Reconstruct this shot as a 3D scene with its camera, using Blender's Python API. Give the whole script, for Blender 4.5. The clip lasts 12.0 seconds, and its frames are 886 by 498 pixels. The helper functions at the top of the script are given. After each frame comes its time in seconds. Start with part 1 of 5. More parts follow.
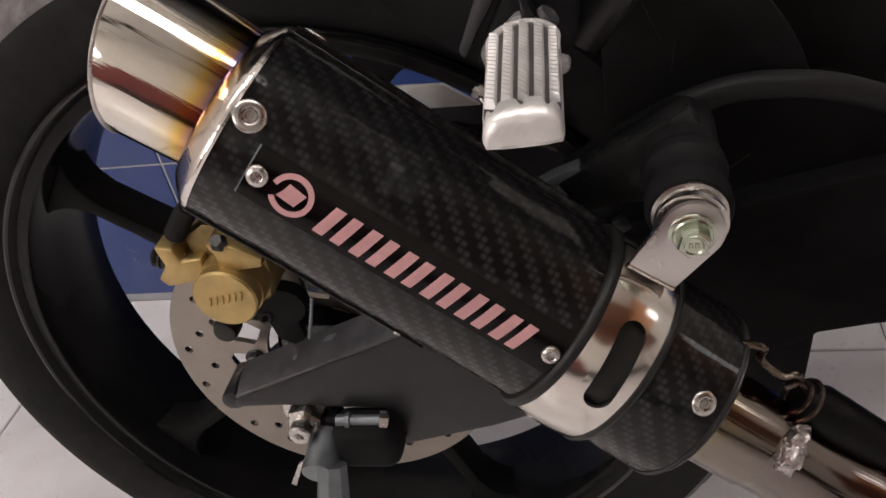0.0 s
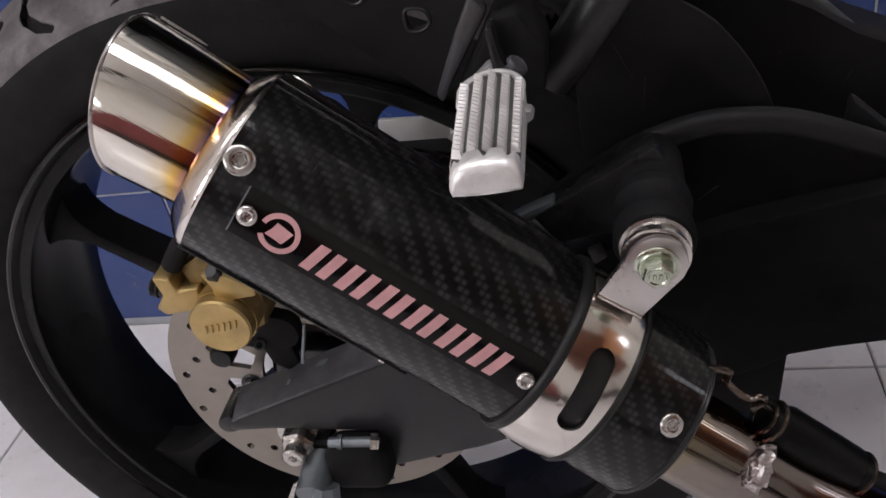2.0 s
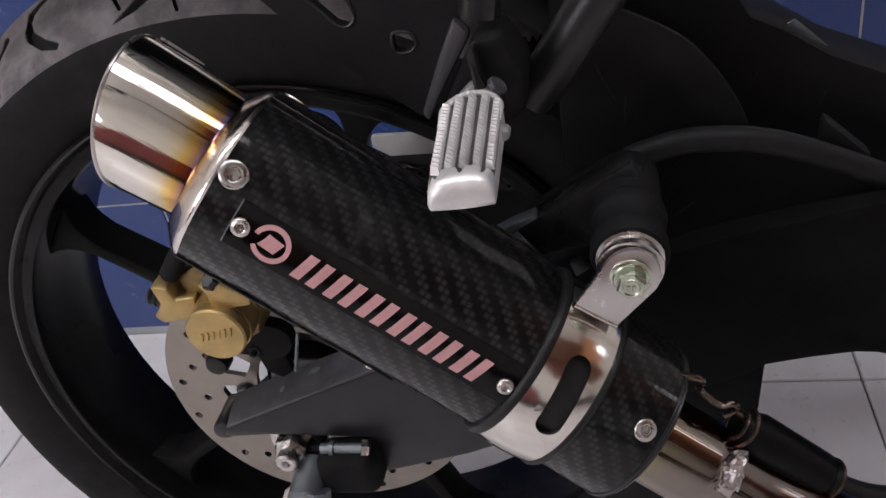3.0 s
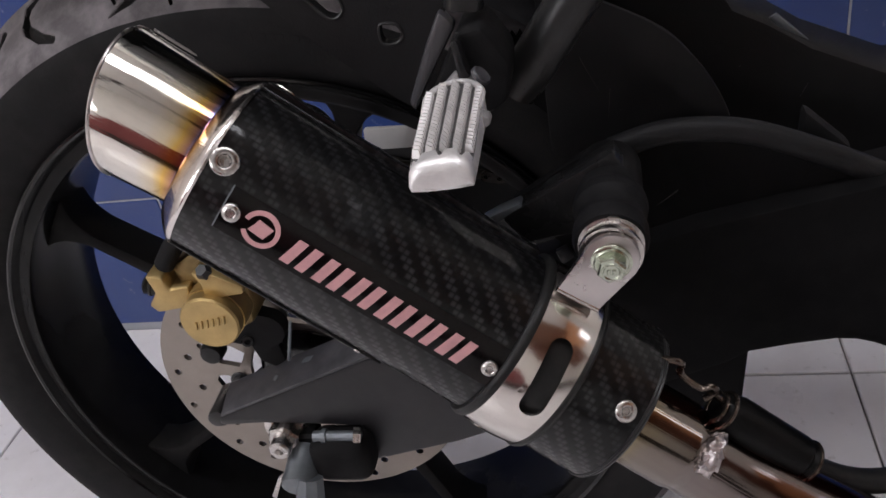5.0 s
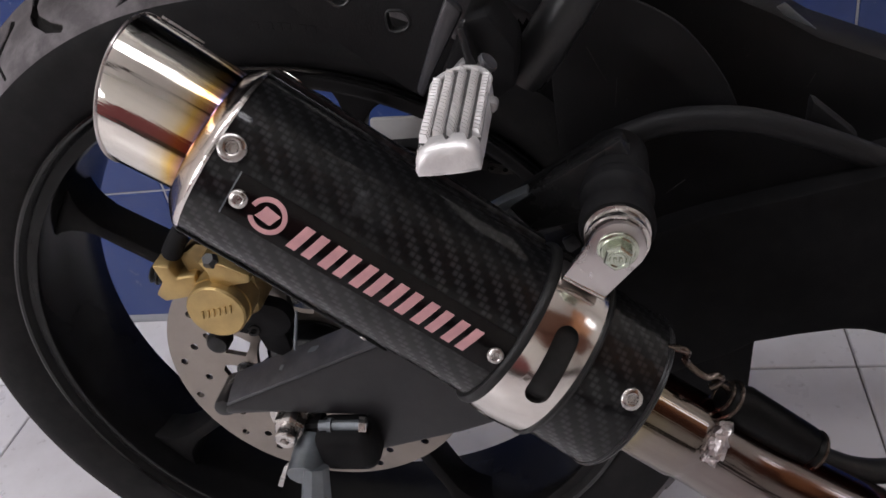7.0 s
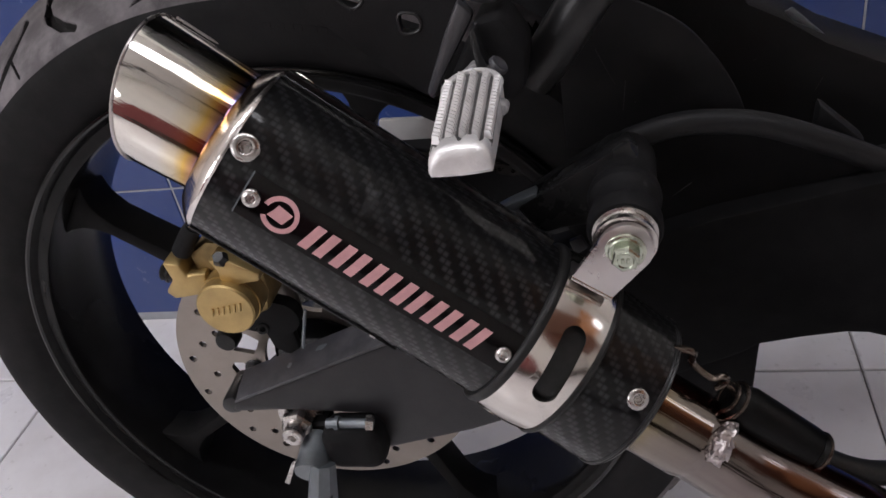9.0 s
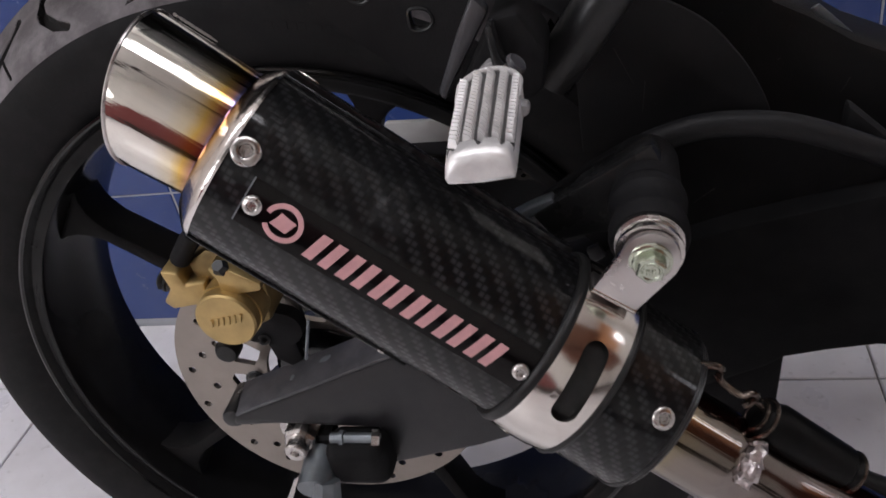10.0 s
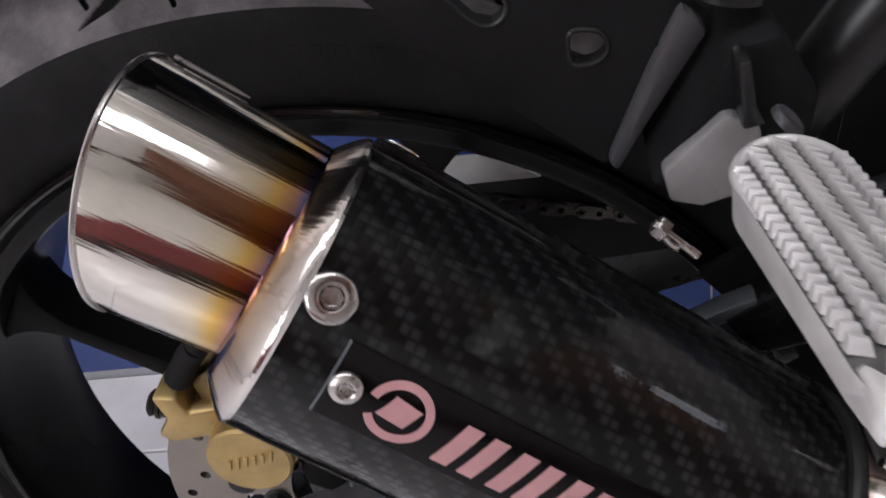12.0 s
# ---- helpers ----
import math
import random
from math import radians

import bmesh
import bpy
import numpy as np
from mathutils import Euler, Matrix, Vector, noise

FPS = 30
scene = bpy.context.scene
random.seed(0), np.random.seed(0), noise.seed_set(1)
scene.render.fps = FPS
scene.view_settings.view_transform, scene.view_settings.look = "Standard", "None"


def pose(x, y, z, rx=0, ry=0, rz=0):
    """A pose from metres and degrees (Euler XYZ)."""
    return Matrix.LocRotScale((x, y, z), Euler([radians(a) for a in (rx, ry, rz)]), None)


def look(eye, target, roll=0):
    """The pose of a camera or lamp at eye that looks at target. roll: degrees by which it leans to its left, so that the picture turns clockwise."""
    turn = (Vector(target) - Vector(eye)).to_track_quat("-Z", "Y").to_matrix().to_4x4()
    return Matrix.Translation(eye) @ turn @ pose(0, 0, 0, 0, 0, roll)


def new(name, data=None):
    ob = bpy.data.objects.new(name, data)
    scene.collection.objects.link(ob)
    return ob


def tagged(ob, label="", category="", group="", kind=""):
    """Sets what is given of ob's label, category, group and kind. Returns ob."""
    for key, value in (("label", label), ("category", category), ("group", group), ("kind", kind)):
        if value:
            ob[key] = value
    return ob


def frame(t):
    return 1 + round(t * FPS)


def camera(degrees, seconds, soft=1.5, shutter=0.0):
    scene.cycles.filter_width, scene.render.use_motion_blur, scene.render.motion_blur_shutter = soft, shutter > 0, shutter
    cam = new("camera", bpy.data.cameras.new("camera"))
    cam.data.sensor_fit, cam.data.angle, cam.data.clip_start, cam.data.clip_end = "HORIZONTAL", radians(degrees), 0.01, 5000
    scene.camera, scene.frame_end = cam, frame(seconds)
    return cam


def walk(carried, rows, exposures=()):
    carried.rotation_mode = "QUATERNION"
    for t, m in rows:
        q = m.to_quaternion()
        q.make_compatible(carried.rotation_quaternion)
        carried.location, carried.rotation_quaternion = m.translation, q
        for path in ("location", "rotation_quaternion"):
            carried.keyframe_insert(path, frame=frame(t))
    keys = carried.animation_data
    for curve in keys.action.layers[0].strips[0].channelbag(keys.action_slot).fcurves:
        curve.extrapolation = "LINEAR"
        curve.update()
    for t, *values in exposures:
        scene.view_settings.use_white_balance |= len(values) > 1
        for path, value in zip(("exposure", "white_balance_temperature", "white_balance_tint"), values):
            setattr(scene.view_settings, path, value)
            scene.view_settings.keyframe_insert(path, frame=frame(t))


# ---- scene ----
from math import cos, sin, pi

# ---------------------------------------------------------------- camera
cam = camera(54.70, 12.0, soft=1.6, shutter=0.4)
PATH = [
    (0, 0.1979, -0.4496, 0.6696, 53.96, 9.77, 8.66),
    (0.5, 0.2002, -0.4496, 0.6743, 54.25, 10.06, 8.71),
    (1, 0.2020, -0.4519, 0.6786, 54.51, 10.26, 8.78),
    (1.5, 0.2052, -0.4564, 0.6816, 54.70, 10.26, 8.57),
    (2, 0.2103, -0.4603, 0.6840, 55.11, 10.21, 8.38),
    (2.5, 0.2168, -0.4661, 0.6892, 55.52, 10.13, 8.24),
    (3, 0.2199, -0.4726, 0.6915, 55.99, 9.91, 8.58),
    (5, 0.2269, -0.4830, 0.6908, 56.01, 9.87, 8.51),
    (5.5, 0.2259, -0.4861, 0.6907, 56.05, 9.90, 8.72),
    (6, 0.2249, -0.4859, 0.6866, 55.95, 9.89, 8.90),
    (6.5, 0.2262, -0.4845, 0.6879, 55.79, 9.95, 8.86),
    (8.5, 0.2265, -0.4899, 0.6889, 55.78, 9.70, 9.30),
    (9, 0.2252, -0.4892, 0.6909, 55.89, 9.71, 9.41),
    (9.5, 0.2228, -0.4845, 0.6893, 56.04, 9.70, 9.49),
    (10, 0.2159, -0.4712, 0.6822, 56.10, 9.79, 9.46),
    (10.2, 0.2096, -0.4574, 0.6830, 55.90, 9.46, 9.62),
    (10.5, 0.1967, -0.4273, 0.6779, 56.35, 10.25, 9.17),
    (10.7, 0.1856, -0.4050, 0.6792, 55.99, 9.91, 8.62),
    (11, 0.1750, -0.3937, 0.6773, 55.86, 10.13, 8.56),
    (11.2, 0.1624, -0.3835, 0.6752, 55.20, 9.98, 8.82),
    (11.5, 0.1542, -0.3712, 0.6670, 54.79, 10.70, 8.47),
    (11.7, 0.1447, -0.3606, 0.6611, 54.53, 10.80, 7.04),
    (12, 0.1301, -0.3447, 0.6589, 54.03, 10.86, 4.68),
]
walk(cam, [(t, pose(x, y, z, rx, ry, rz)) for t, x, y, z, rx, ry, rz in PATH], exposures=[(0.0, -0.26, 6980, 10), (0.8, -0.26, 6840, 10), (2.4, -0.26, 6300, 10), (9.5, -0.26, 6280, 10), (11.0, -0.26, 6180, 10), (12.0, -0.26, 6180, 10)])

# ---------------------------------------------------------------- light
world = bpy.data.worlds.new("sky")
scene.world = world
world.use_nodes = True
wn = world.node_tree.nodes
sky = wn.new("ShaderNodeTexSky")
sky.sky_type = "NISHITA"
sky.sun_disc = False
sky.sun_elevation = radians(50)
sky.sun_rotation = radians(200)
sky.dust_density = 4.0
wn["Background"].inputs["Strength"].default_value = 0.10
world.node_tree.links.new(sky.outputs[0], wn["Background"].inputs["Color"])
sun = new("sun", bpy.data.lights.new("sun", "SUN"))
sun.data.energy, sun.data.angle, sun.data.color = 1.0, radians(15), (1.0, 0.93, 0.85)
sun.matrix_world = look((0, 0, 5), (1.0, 2.6, 0))


def daylight(name, eye, target, width, height, watts):
    """Sky light that comes in by an opening, known from reflections or added."""
    lamp = new(name, bpy.data.lights.new(name, "AREA"))
    lamp.data.shape, lamp.data.size, lamp.data.size_y = "RECTANGLE", width, height
    lamp.data.energy, lamp.data.color = watts, (1.0, 0.965, 0.985)
    lamp.matrix_world = look(eye, target)


daylight("roof_light", (0.05, -0.44, 2.74), (0.05, -0.44, 0.0), 2.9, 0.38, 33)
# lamp in an unseen window, added to light floor and tyre from the left
daylight("added_window_light", (-2.2, -2.58, 1.85), (-2.2, 0.0, 0.7), 1.8, 1.1, 46)
daylight("side_window_light", (3.18, -0.325, 1.61), (0.0, -0.3, 0.9), 0.33, 0.38, 1.5)


# ---------------------------------------------------------------- materials
def nodes(name):
    m = bpy.data.materials.new(name)
    m.use_nodes = True
    t = m.node_tree
    return m, t, t.nodes["Principled BSDF"], t.links


def mixed(t, fac, a, b):
    n = t.nodes.new("ShaderNodeMix")
    n.data_type = "RGBA"
    for slot, v in ((0, fac), (6, a), (7, b)):
        if isinstance(v, (int, float)):
            n.inputs[slot].default_value = v
        elif isinstance(v, tuple):
            n.inputs[slot].default_value = (*v, 1)
        else:
            t.links.new(v, n.inputs[slot])
    return n.outputs[2]


def ramp(t, src, stops):
    n = t.nodes.new("ShaderNodeValToRGB")
    el = n.color_ramp.elements
    while len(el) < len(stops):
        el.new(0.5)
    for e, (pos, col) in zip(el, stops):
        e.position = pos
        e.color = (*col, 1) if isinstance(col, tuple) else (col, col, col, 1)
    t.links.new(src, n.inputs[0])
    return n.outputs[0]


def mathn(t, op, a, b=None):
    n = t.nodes.new("ShaderNodeMath")
    n.operation = op
    for i, v in enumerate((a, b)):
        if v is None:
            continue
        if isinstance(v, (int, float)):
            n.inputs[i].default_value = v
        else:
            t.links.new(v, n.inputs[i])
    return n.outputs[0]


def noisy(t, scale, detail=5.0, coord=None, rough=0.6):
    n = t.nodes.new("ShaderNodeTexNoise")
    n.inputs["Scale"].default_value = scale
    n.inputs["Detail"].default_value = detail
    n.inputs["Roughness"].default_value = rough
    if coord is None:
        coord = t.nodes.new("ShaderNodeTexCoord").outputs["Object"]
    t.links.new(coord, n.inputs["Vector"])
    return n.outputs[0]


def bump(t, bsdf, height, strength, dist):
    n = t.nodes.new("ShaderNodeBump")
    n.inputs["Strength"].default_value = strength
    n.inputs["Distance"].default_value = dist
    t.links.new(height, n.inputs["Height"])
    t.links.new(n.outputs[0], bsdf.inputs["Normal"])


def surface(name, col, rough, metal=0.0, vary=0.25, scale=30.0, fine=600.0, rvary=0.12, relief=0.15, dust=0.0, dust_col=(0.32, 0.29, 0.27), coat=0.0, spec=0.5):
    """A worn surface: colour that varies at two scales, uneven gloss, fine relief and, where asked, a film of dust."""
    m, t, b, ln = nodes(name)
    big, small = noisy(t, scale), noisy(t, fine, 3.0)
    lo = tuple(c * (1 - vary) for c in col)
    hi = tuple(min(1, c * (1 + vary)) for c in col)
    c = mixed(t, ramp(t, big, ((0.3, 0.0), (0.7, 1.0))), lo, hi)
    c = mixed(t, mathn(t, "MULTIPLY", small, 0.3), c, tuple(x * (1 - 0.6 * vary) for x in col))
    if dust:
        d = mathn(t, "MULTIPLY", ramp(t, noisy(t, scale * 2.3, 8.0), ((0.42, 0.0), (0.75, 1.0))), dust)
        c = mixed(t, d, c, dust_col)
    ln.new(c, b.inputs["Base Color"])
    r = mathn(t, "ADD", mathn(t, "MULTIPLY", mathn(t, "SUBTRACT", big, 0.5), 2 * rvary), rough)
    ln.new(r, b.inputs["Roughness"])
    b.inputs["Metallic"].default_value = metal
    b.inputs["Specular IOR Level"].default_value = spec
    b.inputs["Coat Weight"].default_value = coat
    b.inputs["Coat Roughness"].default_value = 0.06
    bump(t, b, small, relief, 0.0006)
    return m


M = {}
M["rubber"] = surface("tyre rubber", (0.0128, 0.0124, 0.0130), 0.6, vary=0.25, scale=25, relief=0.3, dust=0.03, spec=0.12)
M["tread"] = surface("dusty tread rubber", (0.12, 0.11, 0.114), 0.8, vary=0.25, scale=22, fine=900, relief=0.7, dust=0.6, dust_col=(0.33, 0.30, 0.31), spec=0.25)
# darker rubber for the faces down in the grooves
M["groove"] = surface("dark groove rubber", (0.014, 0.0125, 0.0125), 0.8, spec=0.15)
M["rim"] = surface("gloss black paint", (0.004, 0.004, 0.0044), 0.10, spec=0.5, scale=14, dust=0.02, rvary=0.08, relief=0.04)
M["spoke"] = surface("black spoke paint", (0.0095, 0.0092, 0.0095), 0.4, spec=0.04, scale=14, dust=0.02, rvary=0.08, relief=0.05)
M["barrel"] = surface("gloss black rim paint", (0.0075, 0.0073, 0.0076), 0.22, spec=0.12, scale=14, dust=0.02, rvary=0.08, relief=0.06)
M["plastic"] = surface("black textured plastic", (0.0135, 0.0132, 0.0140), 0.45, scale=18, fine=900, relief=0.3, dust=0.014, spec=0.16)
M["plastic_soft"] = surface("matt black plastic", (0.0120, 0.0117, 0.0124), 0.55, scale=18, fine=1200, relief=0.3, dust=0.02, spec=0.15)
M["frame"] = surface("black frame paint", (0.0140, 0.0140, 0.0147), 0.28, scale=22, dust=0.03, relief=0.08, spec=0.38)
M["arm"] = surface("dark grey coated steel", (0.0140, 0.0137, 0.0155), 0.40, scale=30, dust=0.03, relief=0.1, spec=0.38)
# lighter copy of the arm steel: light from above put into its colour
M["arm_dusty"] = surface("grey coated steel in a lit tone, dusty", (0.045, 0.044, 0.050), 0.42, scale=22, dust=0.22, dust_col=(0.30, 0.29, 0.31), relief=0.15, spec=0.45)
# base colour raised so that it holds the flange's sheen
M["satin"] = surface("black paint, sheen in its colour", (0.060, 0.058, 0.064), 0.30, scale=24, dust=0.08, relief=0.1, spec=0.6)
M["disc"] = surface("brushed brake steel", (0.275, 0.243, 0.216), 0.33, metal=1.0, scale=40, vary=0.12, relief=0.1)
M["gold"] = surface("gold anodised alloy", (0.49, 0.355, 0.155), 0.42, metal=0.85, scale=60, vary=0.2, relief=0.3)
M["alloy"] = surface("cast aluminium", (0.84, 0.82, 0.815), 0.40, metal=0.55, scale=90, vary=0.14, relief=0.35)
M["zinc"] = surface("zinc plated steel", (0.54, 0.58, 0.48), 0.22, metal=1.0, scale=120, vary=0.2, relief=0.15)
M["steel"] = surface("bright steel", (0.58, 0.55, 0.53), 0.27, metal=1.0, scale=80, vary=0.15, relief=0.1)
M["chrome"] = surface("polished stainless steel", (0.76, 0.72, 0.68), 0.15, metal=1.0, scale=50, vary=0.05, rvary=0.04, relief=0.02)
M["brushed"] = surface("brushed stainless steel", (0.62, 0.585, 0.575), 0.28, metal=1.0, scale=50, vary=0.06, rvary=0.06, relief=0.06)
M["pink"] = surface("pink badge print", (0.62, 0.33, 0.34), 0.35, scale=120, vary=0.1, relief=0.05)
M["badge"] = surface("dark badge plate", (0.0036, 0.0026, 0.0028), 0.14, scale=50, vary=0.2, rvary=0.05, relief=0.03, spec=0.25)
M["dull_black"] = surface("dull black rubber", (0.0112, 0.0109, 0.0116), 0.6, scale=40, relief=0.2, dust=0.012, spec=0.08)
M["cover_black"] = surface("black cover plastic", (0.0063, 0.0061, 0.0065), 0.6, scale=40, relief=0.2, dust=0.010, spec=0.05)
M["wire"] = surface("rusty spring wire", (0.12, 0.095, 0.080), 0.24, metal=0.9, scale=200, vary=0.5, relief=0.3)
# shade between the footpeg's ribs put into the alloy's colour
M["alloy_dark"] = surface("cast aluminium, shaded between the ribs", (0.105, 0.100, 0.098), 0.55, metal=0.35, scale=90, vary=0.3, relief=0.35)
M["alloy_mid"] = surface("cast aluminium, mid grey", (0.29, 0.28, 0.28), 0.5, metal=0.4, scale=90, vary=0.15, relief=0.3)
M["alloy_dull"] = surface("cast aluminium, dull", (0.20, 0.188, 0.182), 0.5, metal=0.4, scale=90, vary=0.2, relief=0.35)
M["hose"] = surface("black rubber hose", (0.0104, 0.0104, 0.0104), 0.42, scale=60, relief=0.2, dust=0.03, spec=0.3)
M["scuff"] = surface("scuffed black plastic", (0.055, 0.053, 0.052), 0.6, scale=400, vary=0.5, relief=0.2, spec=0.2)
M["sleeve"] = surface("glossy black rubber sleeve", (0.0040, 0.0038, 0.0038), 0.36, scale=70, vary=0.4, relief=0.35, spec=0.16)
M["grey_steel"] = surface("grey painted steel", (0.20, 0.22, 0.24), 0.32, metal=0.55, scale=60, relief=0.1)
# darker copy of the gold: the caliper body's shade is in its colour
M["gold_dark"] = surface("gold anodised alloy, shaded tone", (0.24, 0.17, 0.075), 0.5, metal=0.8, scale=60, vary=0.35, relief=0.4)
M["pale_metal"] = surface("pale grey metal", (0.62, 0.61, 0.60), 0.5, metal=0.2, scale=40, vary=0.12, relief=0.15)
M["oily_steel"] = surface("oily chain steel", (0.12, 0.11, 0.10), 0.3, metal=1.0, scale=200, vary=0.4, relief=0.2)
M["weld"] = surface("bright weld metal", (0.58, 0.53, 0.53), 0.34, metal=1.0, scale=300, vary=0.3, relief=0.6)
M["wood"] = surface("varnished orange wood", (0.70, 0.33, 0.15), 0.5, scale=5, vary=0.25)
M["ceiling_wood"] = surface("brown varnished wood", (0.26, 0.120, 0.072), 0.5, scale=5, vary=0.25)
# wall colours out of view, picked for red and dark reflections in the metal
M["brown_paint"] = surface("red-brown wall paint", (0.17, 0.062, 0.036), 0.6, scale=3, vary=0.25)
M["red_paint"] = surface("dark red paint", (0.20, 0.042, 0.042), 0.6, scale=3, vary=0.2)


def carbon():
    """Two-by-two twill of carbon tows under clear lacquer; tows that run round and along shine at different angles,
    partly through the base colour.
    """
    m, t, b, ln = nodes("woven carbon fibre")
    uv = t.nodes.new("ShaderNodeUVMap").outputs[0]
    sep = t.nodes.new("ShaderNodeSeparateXYZ")
    ln.new(uv, sep.inputs[0])
    tow = 1 / 0.0027
    sway = mathn(t, "MULTIPLY", mathn(t, "SUBTRACT", noisy(t, 22.0, 2.0), 0.5), 0.9)
    u = mathn(t, "ADD", mathn(t, "MULTIPLY", sep.outputs[0], tow), sway)
    v = mathn(t, "ADD", mathn(t, "MULTIPLY", sep.outputs[1], tow), sway)
    fu, fv = mathn(t, "FLOOR", u), mathn(t, "FLOOR", v)
    warp = mathn(t, "LESS_THAN", mathn(t, "FLOORED_MODULO", mathn(t, "SUBTRACT", fu, fv), 4.0), 1.5)
    du = mathn(t, "ABSOLUTE", mathn(t, "SUBTRACT", mathn(t, "FRACT", u), 0.5))
    dv = mathn(t, "ABSOLUTE", mathn(t, "SUBTRACT", mathn(t, "FRACT", v), 0.5))
    hu = mathn(t, "SUBTRACT", 1.0, mathn(t, "MULTIPLY", mathn(t, "POWER", du, 3.0), 7.0))
    hv = mathn(t, "SUBTRACT", 1.0, mathn(t, "MULTIPLY", mathn(t, "POWER", dv, 3.0), 7.0))
    height = mathn(t, "ADD", mathn(t, "MULTIPLY", warp, hu), mathn(t, "MULTIPLY", mathn(t, "SUBTRACT", 1.0, warp), mathn(t, "MULTIPLY", hv, 0.82)))
    gap = mathn(t, "POWER", mathn(t, "MULTIPLY", hu, hv), 1.5)
    big = ramp(t, noisy(t, 24.0, 6.0), ((0.36, 0.34), (0.66, 1.0)))
    # tow sheen put into the base colour: crowns of one set paler, gaps darker
    c = mixed(t, mathn(t, "MULTIPLY", mathn(t, "MULTIPLY", warp, gap), big), (0.0038, 0.0037, 0.0040), (0.0300, 0.0300, 0.0325))
    ln.new(c, b.inputs["Base Color"])
    ln.new(mathn(t, "SUBTRACT", 0.50, mathn(t, "MULTIPLY", mathn(t, "MULTIPLY", warp, gap), 0.16)), b.inputs["Roughness"])
    b.inputs["Specular IOR Level"].default_value = 0.12
    b.inputs["Anisotropic"].default_value = 0.40
    ln.new(mathn(t, "ADD", mathn(t, "MULTIPLY", warp, 0.25), 0.0), b.inputs["Anisotropic Rotation"])
    tang = t.nodes.new("ShaderNodeTangent")
    tang.direction_type = "UV_MAP"
    ln.new(tang.outputs[0], b.inputs["Tangent"])
    b.inputs["Coat Weight"].default_value = 0.62
    b.inputs["Coat IOR"].default_value = 1.45
    cr = mathn(t, "ADD", mathn(t, "MULTIPLY", ramp(t, noisy(t, 40.0, 6.0), ((0.4, 0.0), (0.7, 1.0))), 0.06), 0.04)
    ln.new(cr, b.inputs["Coat Roughness"])
    bump(t, b, height, 0.35, 0.0004)
    lacquer = t.nodes.new("ShaderNodeBump")
    lacquer.inputs["Strength"].default_value = 0.07
    lacquer.inputs["Distance"].default_value = 0.0012
    ln.new(mathn(t, "ADD", noisy(t, 70.0, 4.0), mathn(t, "MULTIPLY", height, 0.006)), lacquer.inputs["Height"])
    ln.new(lacquer.outputs[0], b.inputs["Coat Normal"])
    return m


M["carbon"] = carbon()


def burnt(name, stops, rough=0.08, streak=0.16, stripe=None):
    """Polished steel with heat colours along the pipe; the second coordinate of the map runs along the axis, 0 to 1.
    A red stripe, part rust and part painted reflection, may lie along it: turn round the pipe, half width, colour."""
    m, t, b, ln = nodes(name)
    uv = t.nodes.new("ShaderNodeUVMap").outputs[0]
    sep = t.nodes.new("ShaderNodeSeparateXYZ")
    ln.new(uv, sep.inputs[0])
    wob = mathn(t, "MULTIPLY", mathn(t, "SUBTRACT", noisy(t, 45.0, 5.0), 0.5), 0.16)
    c = ramp(t, mathn(t, "ADD", sep.outputs[1], wob), stops)
    if stripe:
        off_line = mathn(t, "ABSOLUTE", mathn(t, "SUBTRACT", mathn(t, "ADD", sep.outputs[0], mathn(t, "MULTIPLY", wob, 0.25)), stripe[0]))
        c = mixed(t, ramp(t, mathn(t, "DIVIDE", off_line, stripe[1]), ((0.45, 0.9), (1.0, 0.0))), c, stripe[2])
    ln.new(c, b.inputs["Base Color"])
    b.inputs["Metallic"].default_value = 1.0
    ln.new(mathn(t, "ADD", mathn(t, "MULTIPLY", noisy(t, 90.0), 0.10), rough - 0.05), b.inputs["Roughness"])
    stretch = t.nodes.new("ShaderNodeVectorMath")
    stretch.operation = "MULTIPLY"
    ln.new(uv, stretch.inputs[0])
    stretch.inputs[1].default_value = (46.0, 0.35, 1.0)
    bump(t, b, noisy(t, 1.0, 3.0, stretch.outputs[0]), streak, 0.0012)
    return m


M["burnt_tip"] = burnt("heat tinted steel tip", ((0.0, (0.80, 0.77, 0.72)), (0.55, (0.80, 0.76, 0.70)), (0.74, (0.78, 0.68, 0.50)), (0.86, (0.72, 0.46, 0.12)), (0.95, (0.46, 0.24, 0.16)), (1.0, (0.16, 0.16, 0.34))))
# heat tint by the tip; brown middle and bright edge are painted reflections
M["burnt_ring"] = burnt("heat tinted end ring, reflections in its colour", ((0.0, (0.30, 0.22, 0.30)), (0.2, (0.56, 0.40, 0.27)), (0.5, (0.60, 0.51, 0.46)), (0.78, (0.74, 0.68, 0.65)), (1.0, (0.90, 0.87, 0.85))), 0.15, 0.26)
# the stripe paints a red reflection, with some rust, along the upper side
M["burnt_pipe"] = burnt("heat tinted header pipe", ((0.0, (0.30, 0.25, 0.08)), (0.10, (0.31, 0.26, 0.14)), (0.20, (0.27, 0.235, 0.20)), (0.34, (0.24, 0.21, 0.195)), (0.50, (0.22, 0.185, 0.175)), (0.62, (0.24, 0.20, 0.19)), (1.0, (0.16, 0.13, 0.12))), 0.11, stripe=(-0.245, 0.036, (0.26, 0.055, 0.035)))


